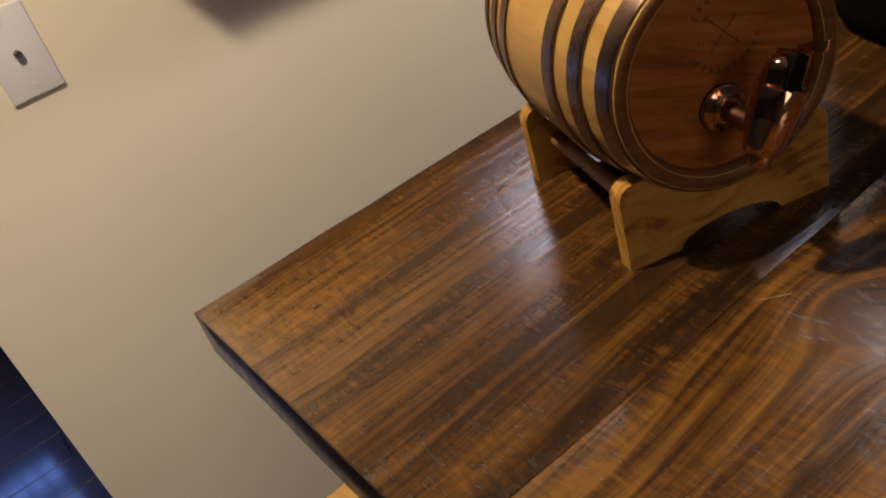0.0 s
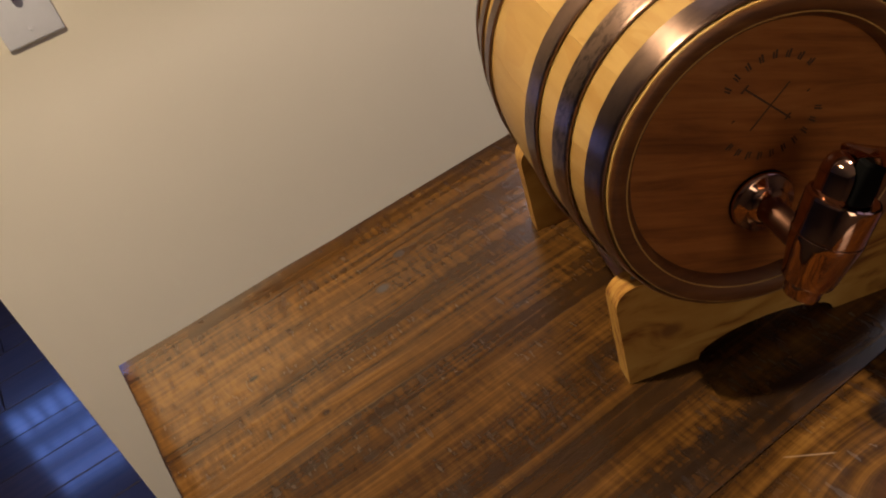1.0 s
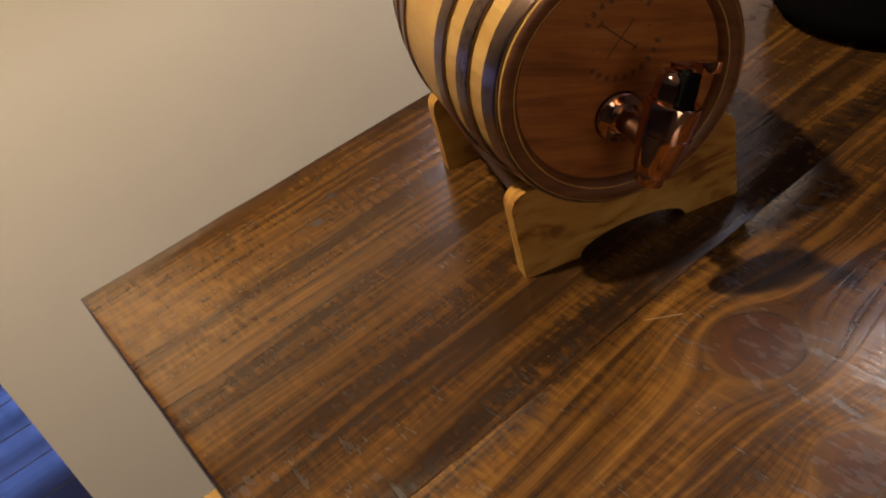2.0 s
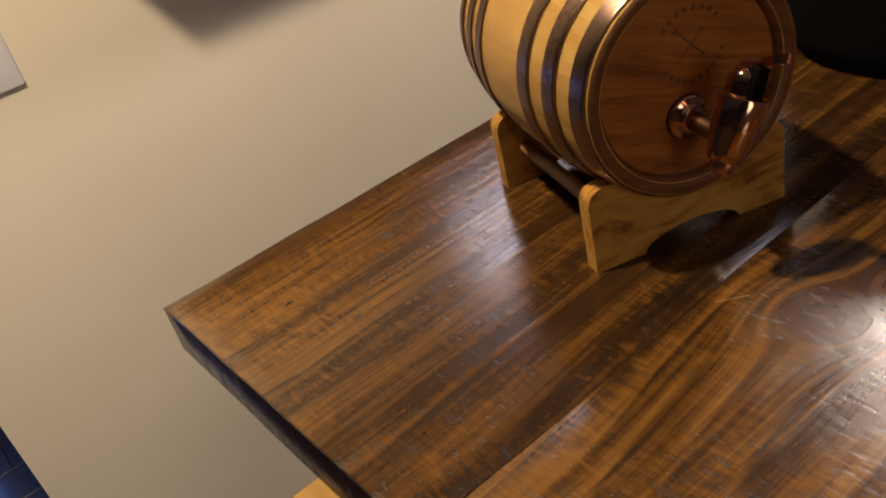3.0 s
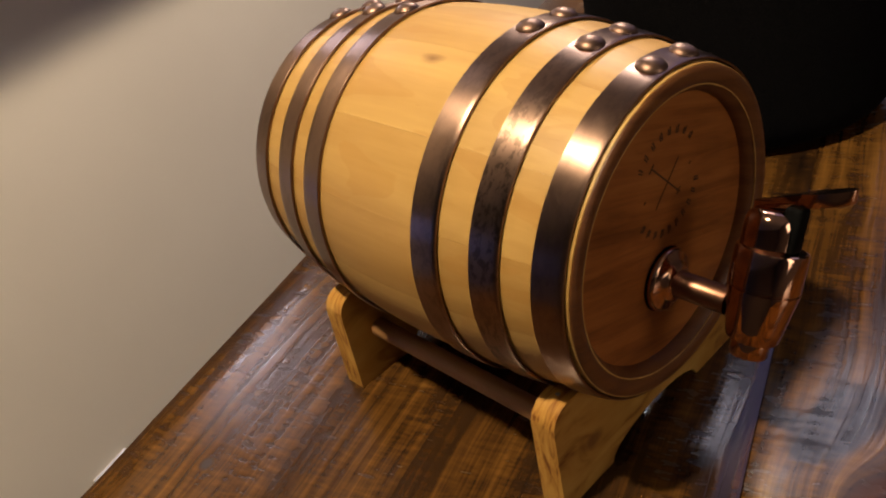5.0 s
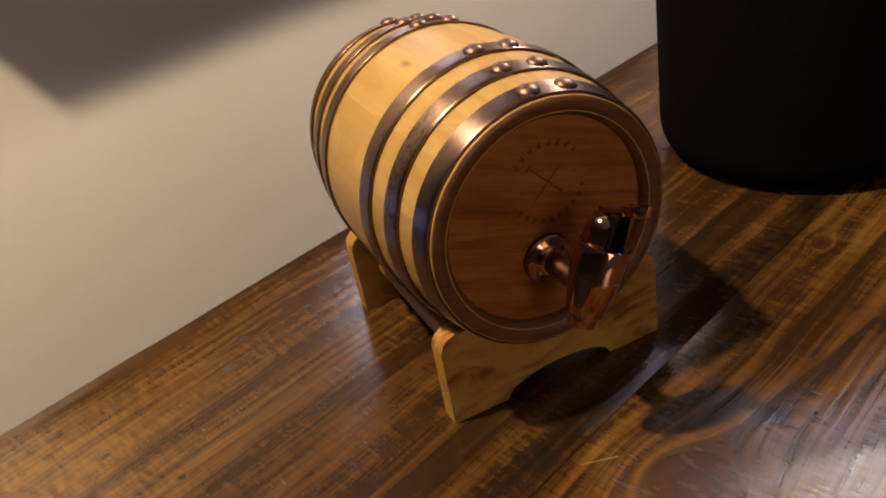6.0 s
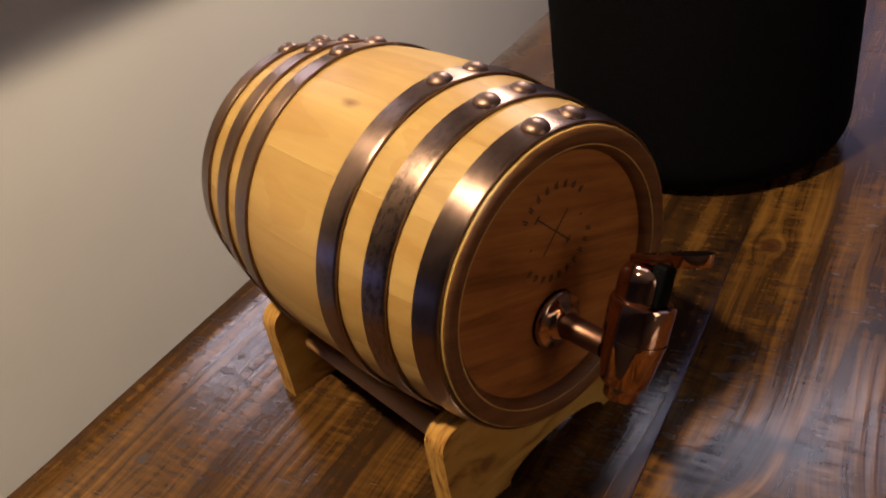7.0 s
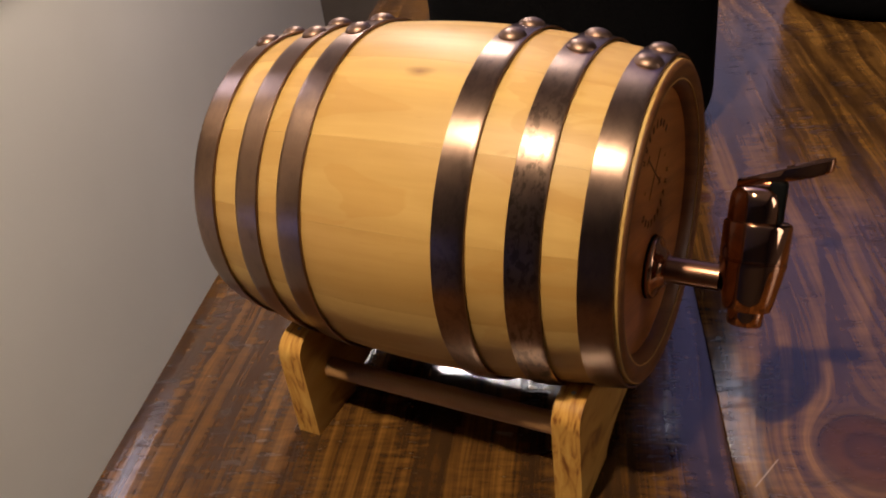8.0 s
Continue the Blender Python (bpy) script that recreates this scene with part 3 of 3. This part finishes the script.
# ---- wall plates ----
def wall_plate(name, x, z, kind_of):
    """A standard 70 x 114 mm plastic cover plate on the wall."""
    label = "white plastic cable wall plate with one socket" if kind_of == "cable" else "white plastic power outlet plate low on the wall"
    ob = thing(name, pose(x, WALL_Y, z), label, "wall plate")
    part("cover", box(-0.0345, 0.0345, -0.006, -0.0003, -0.057, 0.057, 0.0022, 3), M_PLATE, ob)
    if kind_of == "cable":
        part("socket", lathe([(0, 0.0), (0.0048, 0.0), (0.0048, 0.009), (0.0042, 0.0098), (0.0022, 0.0098), (0.0022, 0.006), (0, 0.006)], 20,
                             Matrix.Translation((0, -0.0055, 0)) @ AXIS_Y), M_SCREW, ob, "small threaded metal cable socket")
    for sz in ((-0.042, 0.042) if kind_of == "cable" else (0.0,)):
        part("screw", lathe([(0, 0), (0.003, 0), (0.0027, 0.0011), (0, 0.0014)], 14, Matrix.Translation((0, -0.0058, sz)) @ AXIS_Y), M_PLATE, ob)
    if kind_of == "power":
        for sz in (-0.020, 0.020):
            part("receptacle", box(-0.016, 0.016, -0.0075, -0.0055, sz - 0.014, sz + 0.014, 0.0008), M_PLATE, ob)
    return ob


wall_plate("cable_plate", 0.0715, T + 0.027, "cable")
wall_plate("power_outlet", 0.5045, T - 0.702, "power")


# ---- the table ----
table = thing("table", pose(0, 0, T), "dark-stained rough pine plank table with worn varnish", "table")
TABLE_LEN, TABLE_T = 1.90, 0.032


def plank(y0, y1, seed):
    """A board with slightly uneven, eased edges: a grid folded over its long and short sides."""
    rng = random.Random(seed)
    bm = box(0.0, TABLE_LEN, y0, y1, -TABLE_T, 0.0)
    bmesh.ops.bisect_plane(bm, geom=[*bm.verts, *bm.edges, *bm.faces], plane_co=(0.01, 0, 0), plane_no=(1, 0, 0))
    for k in range(1, 60):
        bmesh.ops.bisect_plane(bm, geom=[*bm.verts, *bm.edges, *bm.faces], plane_co=(k * TABLE_LEN / 60, 0, 0), plane_no=(1, 0, 0))
    for k in range(1, 12):
        bmesh.ops.bisect_plane(bm, geom=[*bm.verts, *bm.edges, *bm.faces], plane_co=(0, y0 + k * (y1 - y0) / 12, 0), plane_no=(0, 1, 0))
    bm.normal_update()
    sharp = [e for e in bm.edges if len(e.link_faces) == 2 and e.calc_face_angle(0.0) > radians(50)]
    bmesh.ops.bevel(bm, geom=sharp, offset=0.0004, segments=2, profile=0.5, affect="EDGES")
    off = rng.uniform(0, 50)
    for v in bm.verts:
        wob = noise.noise(Vector((v.co.x * 22 + off, v.co.y * 22, v.co.z * 30)))
        near = min(abs(v.co.y - y0), abs(v.co.y - y1), abs(v.co.x))
        if near < 0.004:
            v.co.y += 0.0009 * wob
            v.co.x += 0.0006 * wob
            v.co.z += 0.0004 * noise.noise(Vector((v.co.x * 40, v.co.y * 40, off)))
    return bm


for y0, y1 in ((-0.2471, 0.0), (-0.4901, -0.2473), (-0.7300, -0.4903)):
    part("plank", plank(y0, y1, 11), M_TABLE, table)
part("apron", box(0.10, TABLE_LEN - 0.10, -0.70, -0.665, -0.12, -TABLE_T - 0.001, 0.002), M_TABLE, table)
part("apron", box(0.10, TABLE_LEN - 0.10, -0.065, -0.03, -0.12, -TABLE_T - 0.001, 0.002), M_TABLE, table)
for lx in (0.20, TABLE_LEN - 0.29):
    for ly in (-0.70, -0.23):
        part("leg", box(lx, lx + 0.09, ly, ly + 0.09, -T, -TABLE_T - 0.001, 0.004), M_TABLE, table)


# ---- the stool behind the table ----
stool = thing("bar_stool", pose(0.15, 0.0, 0), "light pine bar stool tucked under the table", "stool")
part("seat", box(-0.18, 0.17, -0.17, 0.165, 0.640, 0.672, 0.006, 3), M_PINE, stool)
for sx in (-0.155, 0.115):
    for sy in (-0.145, 0.110):
        part("leg", box(sx, sx + 0.034, sy, sy + 0.034, 0.0, 0.6395, 0.003), M_PINE, stool)
for sy in (-0.140, 0.116):
    part("rung", box(-0.1205, 0.1145, sy, sy + 0.022, 0.20, 0.232, 0.003), M_PINE, stool)
for sx in (-0.149, 0.121):
    part("rung", box(sx, sx + 0.022, -0.1105, 0.1095, 0.28, 0.312, 0.003), M_PINE, stool)


# ---- the cradle ----
CRADLE_AT = pose(0.2403, -0.1504, T, 0, 0, -19.3)
AXIS_Z, BELLY, CURVE, HALF, BACK, MIDDLE = 0.0895, 0.0635, 1.457, 0.0803, 0.0780, -0.0015
LEAN_ON = radians(-0.6)     # the barrel leans back, away from its tap
BARREL_AT = pose(0.2393, -0.1478, T + AXIS_Z, 0, 0, -20.07) @ Matrix.Rotation(LEAN_ON, 4, "X") @ Matrix.Translation((0, 0, -AXIS_Z))


def stave_radius(y):
    return BELLY - CURVE * (y - MIDDLE) ** 2


cradle = thing("barrel_cradle", CRADLE_AT, "light pine cradle of two shaped boards and dowels", "barrel stand")


def cradle_board(y0, y1):
    r = stave_radius((y0 + y1) / 2) + 0.0012
    mid = AXIS_Z + math.tan(LEAN_ON) * (y0 + y1) / 2
    half, top, corner = 0.0570, 0.0475, 0.0085
    pts = [(-half, 0.0), (-half, top - corner)]
    pts += [(-half + corner * (1 - math.cos(a)), top - corner + corner * math.sin(a)) for a in [radians(k) for k in (15, 30, 45, 60, 75, 90)]]
    a0 = math.asin(math.sqrt(max(0.0, r * r - (mid - top) ** 2)) / r)
    pts += [(-r * math.sin(a0 * k / 12), mid - r * math.cos(a0 * k / 12)) for k in range(12, -1, -1)]
    left = pts
    right = [(-x, z) for x, z in left[::-1][1:]]
    foot = [(0.0285 * math.cos(radians(k)), 0.0098 * math.sin(radians(k))) for k in range(0, 181, 15)]
    return prism(left + right + foot, y0, y1, 0.0009)


part("front_board", cradle_board(-0.0645, -0.0545), M_CRADLE, cradle)
part("back_board", cradle_board(0.0475, 0.0575), M_CRADLE, cradle)
for ny in (-0.0595, 0.0525):
    for sx in (-1, 1):
        part("nail", lathe([(0.0009, -0.0010), (0.0009, 0.00015), (0, 0.0002)], 10, Matrix.Translation((sx * 0.0474, ny, 0.0474))), M_SCREW, cradle, "small dark nail head")
for sx in (-1, 1):
    bm = lathe([(0, 0), (0.0042, 0), (0.0042, 0.1035), (0, 0.1035)], 20, Matrix.Translation((sx * 0.0405, 0.0482, 0.0235)) @ AXIS_Y)
    part("dowel", bm, M_DOWEL, cradle, "brown round wooden dowel")


# ---- the barrel ----
barrel = thing("mini_barrel", BARREL_AT, "small pale wooden barrel with bronze hoops, on its cradle", "barrel")
# the seams between the staves, in degrees from the top, towards the wall side negative; no two staves are quite alike in width
SEAMS = [-45.3, -71.3, -96.8, -121.0, -148.0, -173.5, -199.0, -226.5, -251.0, -277.0, -304.0, -329.0, -350.5, -376.0, -405.3]


def stave(first, last):
    """One stave, centred on the top; it is turned round the axis to its place."""
    bm = bmesh.new()
    half = radians(first - last) / 2 * 0.9985
    na, ny = 6, 22
    outer, inner = [], []
    for j in range(ny + 1):
        y = -HALF + (HALF + BACK) * j / ny
        ro, ri = [], []
        for i in range(na + 1):
            a = -half + 2 * half * i / na
            r = stave_radius(y) - (0.00015 if i in (0, na) else 0.0)
            ro.append(bm.verts.new((r * math.sin(a), y, r * math.cos(a))))
            r -= 0.0065
            ri.append(bm.verts.new((r * math.sin(a), y, r * math.cos(a))))
        outer.append(ro)
        inner.append(ri)
    for j in range(ny):
        for i in range(na):
            bm.faces.new((outer[j][i], outer[j][i + 1], outer[j + 1][i + 1], outer[j + 1][i]))
            bm.faces.new((inner[j][i], inner[j + 1][i], inner[j + 1][i + 1], inner[j][i + 1]))
        for i in (0, na):
            bm.faces.new((outer[j][i], outer[j + 1][i], inner[j + 1][i], inner[j][i]))
    for j in (0, ny):
        for i in range(na):
            bm.faces.new((outer[j][i], inner[j][i], inner[j][i + 1], outer[j][i + 1]))
    return bm


for first, last in zip(SEAMS, SEAMS[1:]):
    ob = part("stave", stave(first, last), M_STAVE, barrel)
    ob.matrix_basis = Matrix.Translation((0, 0, AXIS_Z)) @ Matrix.Rotation(radians((first + last) / 2), 4, "Y")

HOOPS = ((-0.0742, 0.0102), (-0.0530, 0.0106), (-0.0299, 0.0107), (0.0293, 0.0100), (0.0488, 0.0104), (0.0714, 0.0110))
MID = Matrix.Translation((0, 0, AXIS_Z)) @ AXIS_Y
for turn_of, (hy, hw) in enumerate(HOOPS):
    # a flat band: it touches the staves on its wide side and stands off them on the narrow one
    r0, r1 = stave_radius(hy - hw / 2), stave_radius(hy + hw / 2)
    o0, o1 = (r0 + 0.0014, r1 + 0.0011) if hy < 0 else (r0 + 0.0013, r1 + 0.0012)
    y0, y1 = hy - hw / 2, hy + hw / 2
    prof = [(o0 - 0.0008, -y0), (o0 - 0.0002, -y0), (o0, -y0 - 0.0002)]
    prof += [(o0 + (o1 - o0) * k / 6 + 0.00012 * math.sin(math.pi * k / 6), -(y0 + hw * k / 6)) for k in range(1, 6)]
    prof += [(o1, -y1 + 0.0002), (o1 - 0.0002, -y1), (o1 - 0.0008, -y1), (o0 - 0.0008, -y0)]
    hoop = part("hoop", lathe(prof, 128, MID), {1: M_HOOP_WORN, 2: M_HOOP_DULL}.get(turn_of, M_HOOP), barrel,
                "bronze metal hoop with dark tarnish spots" if turn_of == 1 else "brushed bronze metal hoop")
    for rv in (-0.0002, 0.0162):
        r = stave_radius(hy) + 0.0008
        a = math.asin(rv / r)
        slope = math.atan(-2 * CURVE * (hy - MIDDLE))
        m = Matrix.Translation((r * math.sin(a), hy, AXIS_Z + r * math.cos(a))) @ Matrix.Rotation(a, 4, "Y") @ Matrix.Rotation(slope, 4, "X")
        part("rivet", lathe([(0.0045, -0.0010), (0.0048, 0.0001), (0.0046, 0.0007), (0.0039, 0.0016), (0.0027, 0.0023), (0.0013, 0.0027), (0, 0.0028)], 24, m),
             M_RIVET, hoop, "domed bronze rivet")


def head(side):
    """The sunk head and its rounded chime ring."""
    end = HALF if side < 0 else BACK
    turn = Matrix.Translation((0, 0, AXIS_Z)) @ (AXIS_Y if side < 0 else AXIS_Y.inverted())
    ring = [(0.0542, 0.0), (0.0540, 0.0009), (0.0530, 0.0015), (0.0506, 0.0015), (0.0484, 0.0006), (0.0467, -0.0008), (0.0457, -0.0026), (0.0453, -0.0065)]
    part("chime", lathe([(r, h + end - 0.0006) for r, h in ring], 96, turn), M_CHIME, barrel, "brown rounded chime ring")
    disc = [(0, end - 0.0046), (0.0458, end - 0.0046), (0.0462, end - 0.0050), (0.0462, end - 0.012), (0, end - 0.012)]
    return part("head", lathe(disc, 96, turn), M_HEAD, barrel, "brown varnished wooden head")


front_head = head(-1)
head(1)

# the branded mark on the front head: two arcs of short bars round crossed strokes
FACE = -(HALF - 0.0046) - 0.00012
LOGO = (0.0027, AXIS_Z + 0.0172)


def stroke(x0, z0, x1, z1, w):
    bm = bmesh.new()
    d = Vector((x1 - x0, 0, z1 - z0))
    side = Vector((-d.z, 0, d.x)).normalized() * w / 2
    a, b = Vector((x0, FACE, z0)), Vector((x1, FACE, z1))
    front = [bm.verts.new(p) for p in (a - side, b - side, b + side, a + side)]
    back = [bm.verts.new(p.co + Vector((0, 0.0003, 0))) for p in front]
    bm.faces.new(front)
    bm.faces.new(back[::-1])
    for k in range(4):
        bm.faces.new((front[k], back[k], back[(k + 1) % 4], front[(k + 1) % 4]))
    return bm


for letters, start, sweep in ((8, 142, -104), (10, 214, 124)):
    for k in range(letters):
        for shift, reach, width in ((-1.5, 1.0, 0.00062), (1.6, 0.80, 0.00050)):
            a = radians(start + sweep * k / (letters - 1) + shift)
            c, s = math.cos(a), math.sin(a)
            part("brand_bar", stroke(LOGO[0] + 0.0157 * c, LOGO[1] + 0.0157 * s, LOGO[0] + (0.0157 + 0.0027 * reach) * c, LOGO[1] + (0.0157 + 0.0027 * reach) * s, width),
                 M_BURN, front_head, smooth=False)
for x0, z0, x1, z1, w in ((-0.0080, 0.0090, 0.0064, -0.0066, 0.0009), (0.0066, 0.0062, -0.0070, -0.0062, 0.0007), (0.0046, -0.0066, 0.0066, -0.0048, 0.0008),
                          (-0.0092, 0.0078, -0.0066, 0.0098, 0.0009), (-0.0128, -0.0012, -0.0118, -0.0006, 0.0007), (0.0120, 0.0006, 0.0130, 0.0011, 0.0007)):
    part("brand_stroke", stroke(LOGO[0] + x0, LOGO[1] + z0, LOGO[0] + x1, LOGO[1] + z1, w * 0.65), M_BURN, front_head, smooth=False)


# ---- the tap on the front head ----
TAP = (0.0025, -0.1112)
UP = Matrix.Translation((TAP[0], TAP[1], 0))
body = [(0, 0.0614), (0.0066, 0.0614), (0.0081, 0.0617), (0.0086, 0.0626), (0.0093, 0.0662), (0.0112, 0.0768), (0.0115, 0.0788), (0.0115, 0.0794), (0.0111, 0.0797), (0.0111, 0.0801),
        (0.0115, 0.0804), (0.0116, 0.0921), (0.0112, 0.0930), (0.0104, 0.0933), (0.0099, 0.0929), (0, 0.0929)]
tap = part("tap", lathe(body, 64, UP), M_TAP, barrel, "shiny copper-chrome tap with a lever")
part("nozzle", lathe([(0.0063, 0.0618), (0.0062, 0.0566), (0.0057, 0.0558), (0.0047, 0.0558), (0.0046, 0.0600)], 40, UP), M_TAP, tap)


def cap():
    """The domed cap over the valve, cut open at the front for the lever's pivot."""
    slot, front = 0.0048, -0.0035
    prof = [(0, 0.0929), (0.0091, 0.0929), (0.0091, 0.0988), (0.0089, 0.1010), (0.0084, 0.1030), (0.0075, 0.1044), (0.0062, 0.1052), (0.0042, 0.1056), (0, 0.1056)]
    whole = bmesh.new()
    for planes in ([((0, front, 0), (0, -1, 0))], [((0, front, 0), (0, 1, 0)), ((-slot, 0, 0), (1, 0, 0))], [((0, front, 0), (0, 1, 0)), ((slot, 0, 0), (-1, 0, 0))]):
        bm = lathe(prof, 64)
        for co, no in planes:
            cut = bmesh.ops.bisect_plane(bm, geom=[*bm.verts, *bm.edges, *bm.faces], plane_co=co, plane_no=no, clear_outer=True)
            bmesh.ops.holes_fill(bm, edges=[e for e in cut["geom_cut"] if isinstance(e, bmesh.types.BMEdge)])
        data = bpy.data.meshes.new("scratch")
        bm.to_mesh(data)
        bm.free()
        whole.from_mesh(data)
        bpy.data.meshes.remove(data)
    whole.transform(UP @ Matrix.Translation((0, 0.0015, 0)))
    return whole


part("cap", cap(), M_TAP, tap)
STEM = Matrix.Translation((TAP[0], 0, 0.0712)) @ AXIS_Y
ON = HALF - 0.0046
part("stem", lathe([(0.0052, ON), (0.0052, ON + 0.0075), (0.0049, ON + 0.0081), (0.0049, 0.1010)], 32, STEM), M_STEM, tap, "dark copper stem")
part("flange", lathe([(0.0117, ON + 0.0008), (0.0120, ON + 0.0014), (0.0118, ON + 0.0024), (0.0108, ON + 0.0032), (0.0086, ON + 0.0038), (0.0076, ON + 0.0050), (0.0062, ON + 0.0062), (0.0050, ON + 0.0066)], 48, STEM), M_TAP, tap)
# black ring standing in for the shade behind the flange
part("flange_shade", lathe([(0.0120, ON), (0.0122, ON + 0.0004), (0.0120, ON + 0.0008), (0.0105, ON + 0.0009)], 40, STEM), M_TAP_DARK, tap)
part("lever_post", box(TAP[0] - 0.0040, TAP[0] + 0.0034, TAP[1] - 0.0080, TAP[1] - 0.0024, 0.0930, 0.1078, 0.0012, 3), M_TAP_DARK, tap, "black lever pivot")


def lever():
    """A thin flat bar that rises to an oval thumb pad with a raised rim."""
    bm = bmesh.new()
    outline = [(0.0090, 0.0), (0.0088, 0.0014), (0.0080, 0.0020), (-0.0050, 0.0021), (-0.0068, 0.0024), (-0.0090, 0.0029), (-0.0120, 0.0034), (-0.0150, 0.0035), (-0.0180, 0.0031),
               (-0.0202, 0.0022), (-0.0214, 0.0010), (-0.0216, 0.0)]
    pts = outline + [(y, -x) for y, x in outline[::-1][1:-1]]
    rise = lambda y: 0.1066 - 0.24 * y if y > -0.006 else 0.1080 - 0.34 * (y + 0.006)
    thick = lambda y: 0.0024 if y > -0.006 else 0.0046
    lo = [bm.verts.new((TAP[0] + x, TAP[1] + y, rise(y))) for y, x in pts]
    hi = [bm.verts.new((TAP[0] + x, TAP[1] + y, rise(y) + thick(y))) for y, x in pts]
    bm.faces.new(lo)
    top = bm.faces.new(hi[::-1])
    for k in range(len(lo)):
        j = (k + 1) % len(lo)
        bm.faces.new((lo[k], hi[k], hi[j], lo[j]))
    bmesh.ops.inset_individual(bm, faces=[top], thickness=0.0008, depth=-0.0004)
    bm.normal_update()
    bmesh.ops.bevel(bm, geom=[e for e in bm.edges if e.calc_face_angle(0.0) > radians(55)], offset=0.0003, segments=2, profile=0.5, affect="EDGES")
    return bm


bm = lever()
pivot = Matrix.Translation((TAP[0], TAP[1], 0.1072))
bm.transform(pivot @ Matrix.Rotation(radians(-11), 4, "Y") @ pivot.inverted())
part("lever", bm, M_TAP, tap)
# the tap hangs a little askew on its stem
tap.matrix_basis = Matrix.Translation((TAP[0] - 0.0045, -ON, AXIS_Z - 0.0168)) @ Matrix.Rotation(radians(24), 4, "Y") @ Matrix.Scale(0.93, 4) @ Matrix.Translation((-TAP[0], ON, -0.0712))


# ---- the black things further along the table ----
def speaker(name, x, y, radius, height, label):
    ob = thing(name, pose(x, y, T), label, "speaker")
    prof = [(0, 0.0032), (radius * 0.86, 0.0032)]
    prof += [(radius * 0.86 + radius * 0.14 * math.sin(radians(a)), 0.0032 + 0.020 * (1 - math.cos(radians(a)))) for a in range(10, 91, 10)]
    prof += [(radius, height - 0.02)] + [(radius - 0.015 * (1 - math.cos(radians(a))), height - 0.02 + 0.02 * math.sin(radians(a))) for a in range(15, 91, 15)] + [(0, height)]
    part("fabric_body", lathe(prof, 72), M_FABRIC, ob)
    part("rubber_foot", lathe([(0, 0.0), (radius * 0.74, 0.0), (radius * 0.76, 0.0015), (radius * 0.76, 0.0034), (0, 0.0034)], 48), M_BLACK, ob)
    return ob


speaker("cylinder_speaker", 0.501, -0.193, 0.0895, 0.184, "large black cylinder speaker covered in matte fabric")
speaker("small_speaker", 0.702, -0.447, 0.075, 0.16, "black rounded cylinder standing further along the table")

# ---- floor boards ----
floor = tagged(new("floor", mesh("floor", box(WEST_X - 0.12, EAST_X + 0.12, SOUTH_Y - 0.12, FAR_Y + 0.12, -0.06, -0.012), M_FLOOR, False)),
               "dark glossy wooden floor boards", "floor", kind="structure")
rng = random.Random(5)
BOARD = 0.125
board_mesh = {}
for length in (1.1, 1.45, 1.9):
    board_mesh[length] = mesh("board", box(0.0, length - 0.002, 0.0, BOARD - 0.002, -0.0118, 0.0, 0.0012, 1), M_FLOOR, False)
row, yy = 0, SOUTH_Y
while yy < FAR_Y - 0.01:
    xx = WEST_X - rng.uniform(0.0, 1.0)
    while xx < EAST_X:
        length = rng.choice((1.1, 1.45, 1.9))
        ob = new("board", board_mesh[length])
        ob.parent = floor
        ob.location = (xx, yy, 0.0)
        xx += length
    yy += BOARD
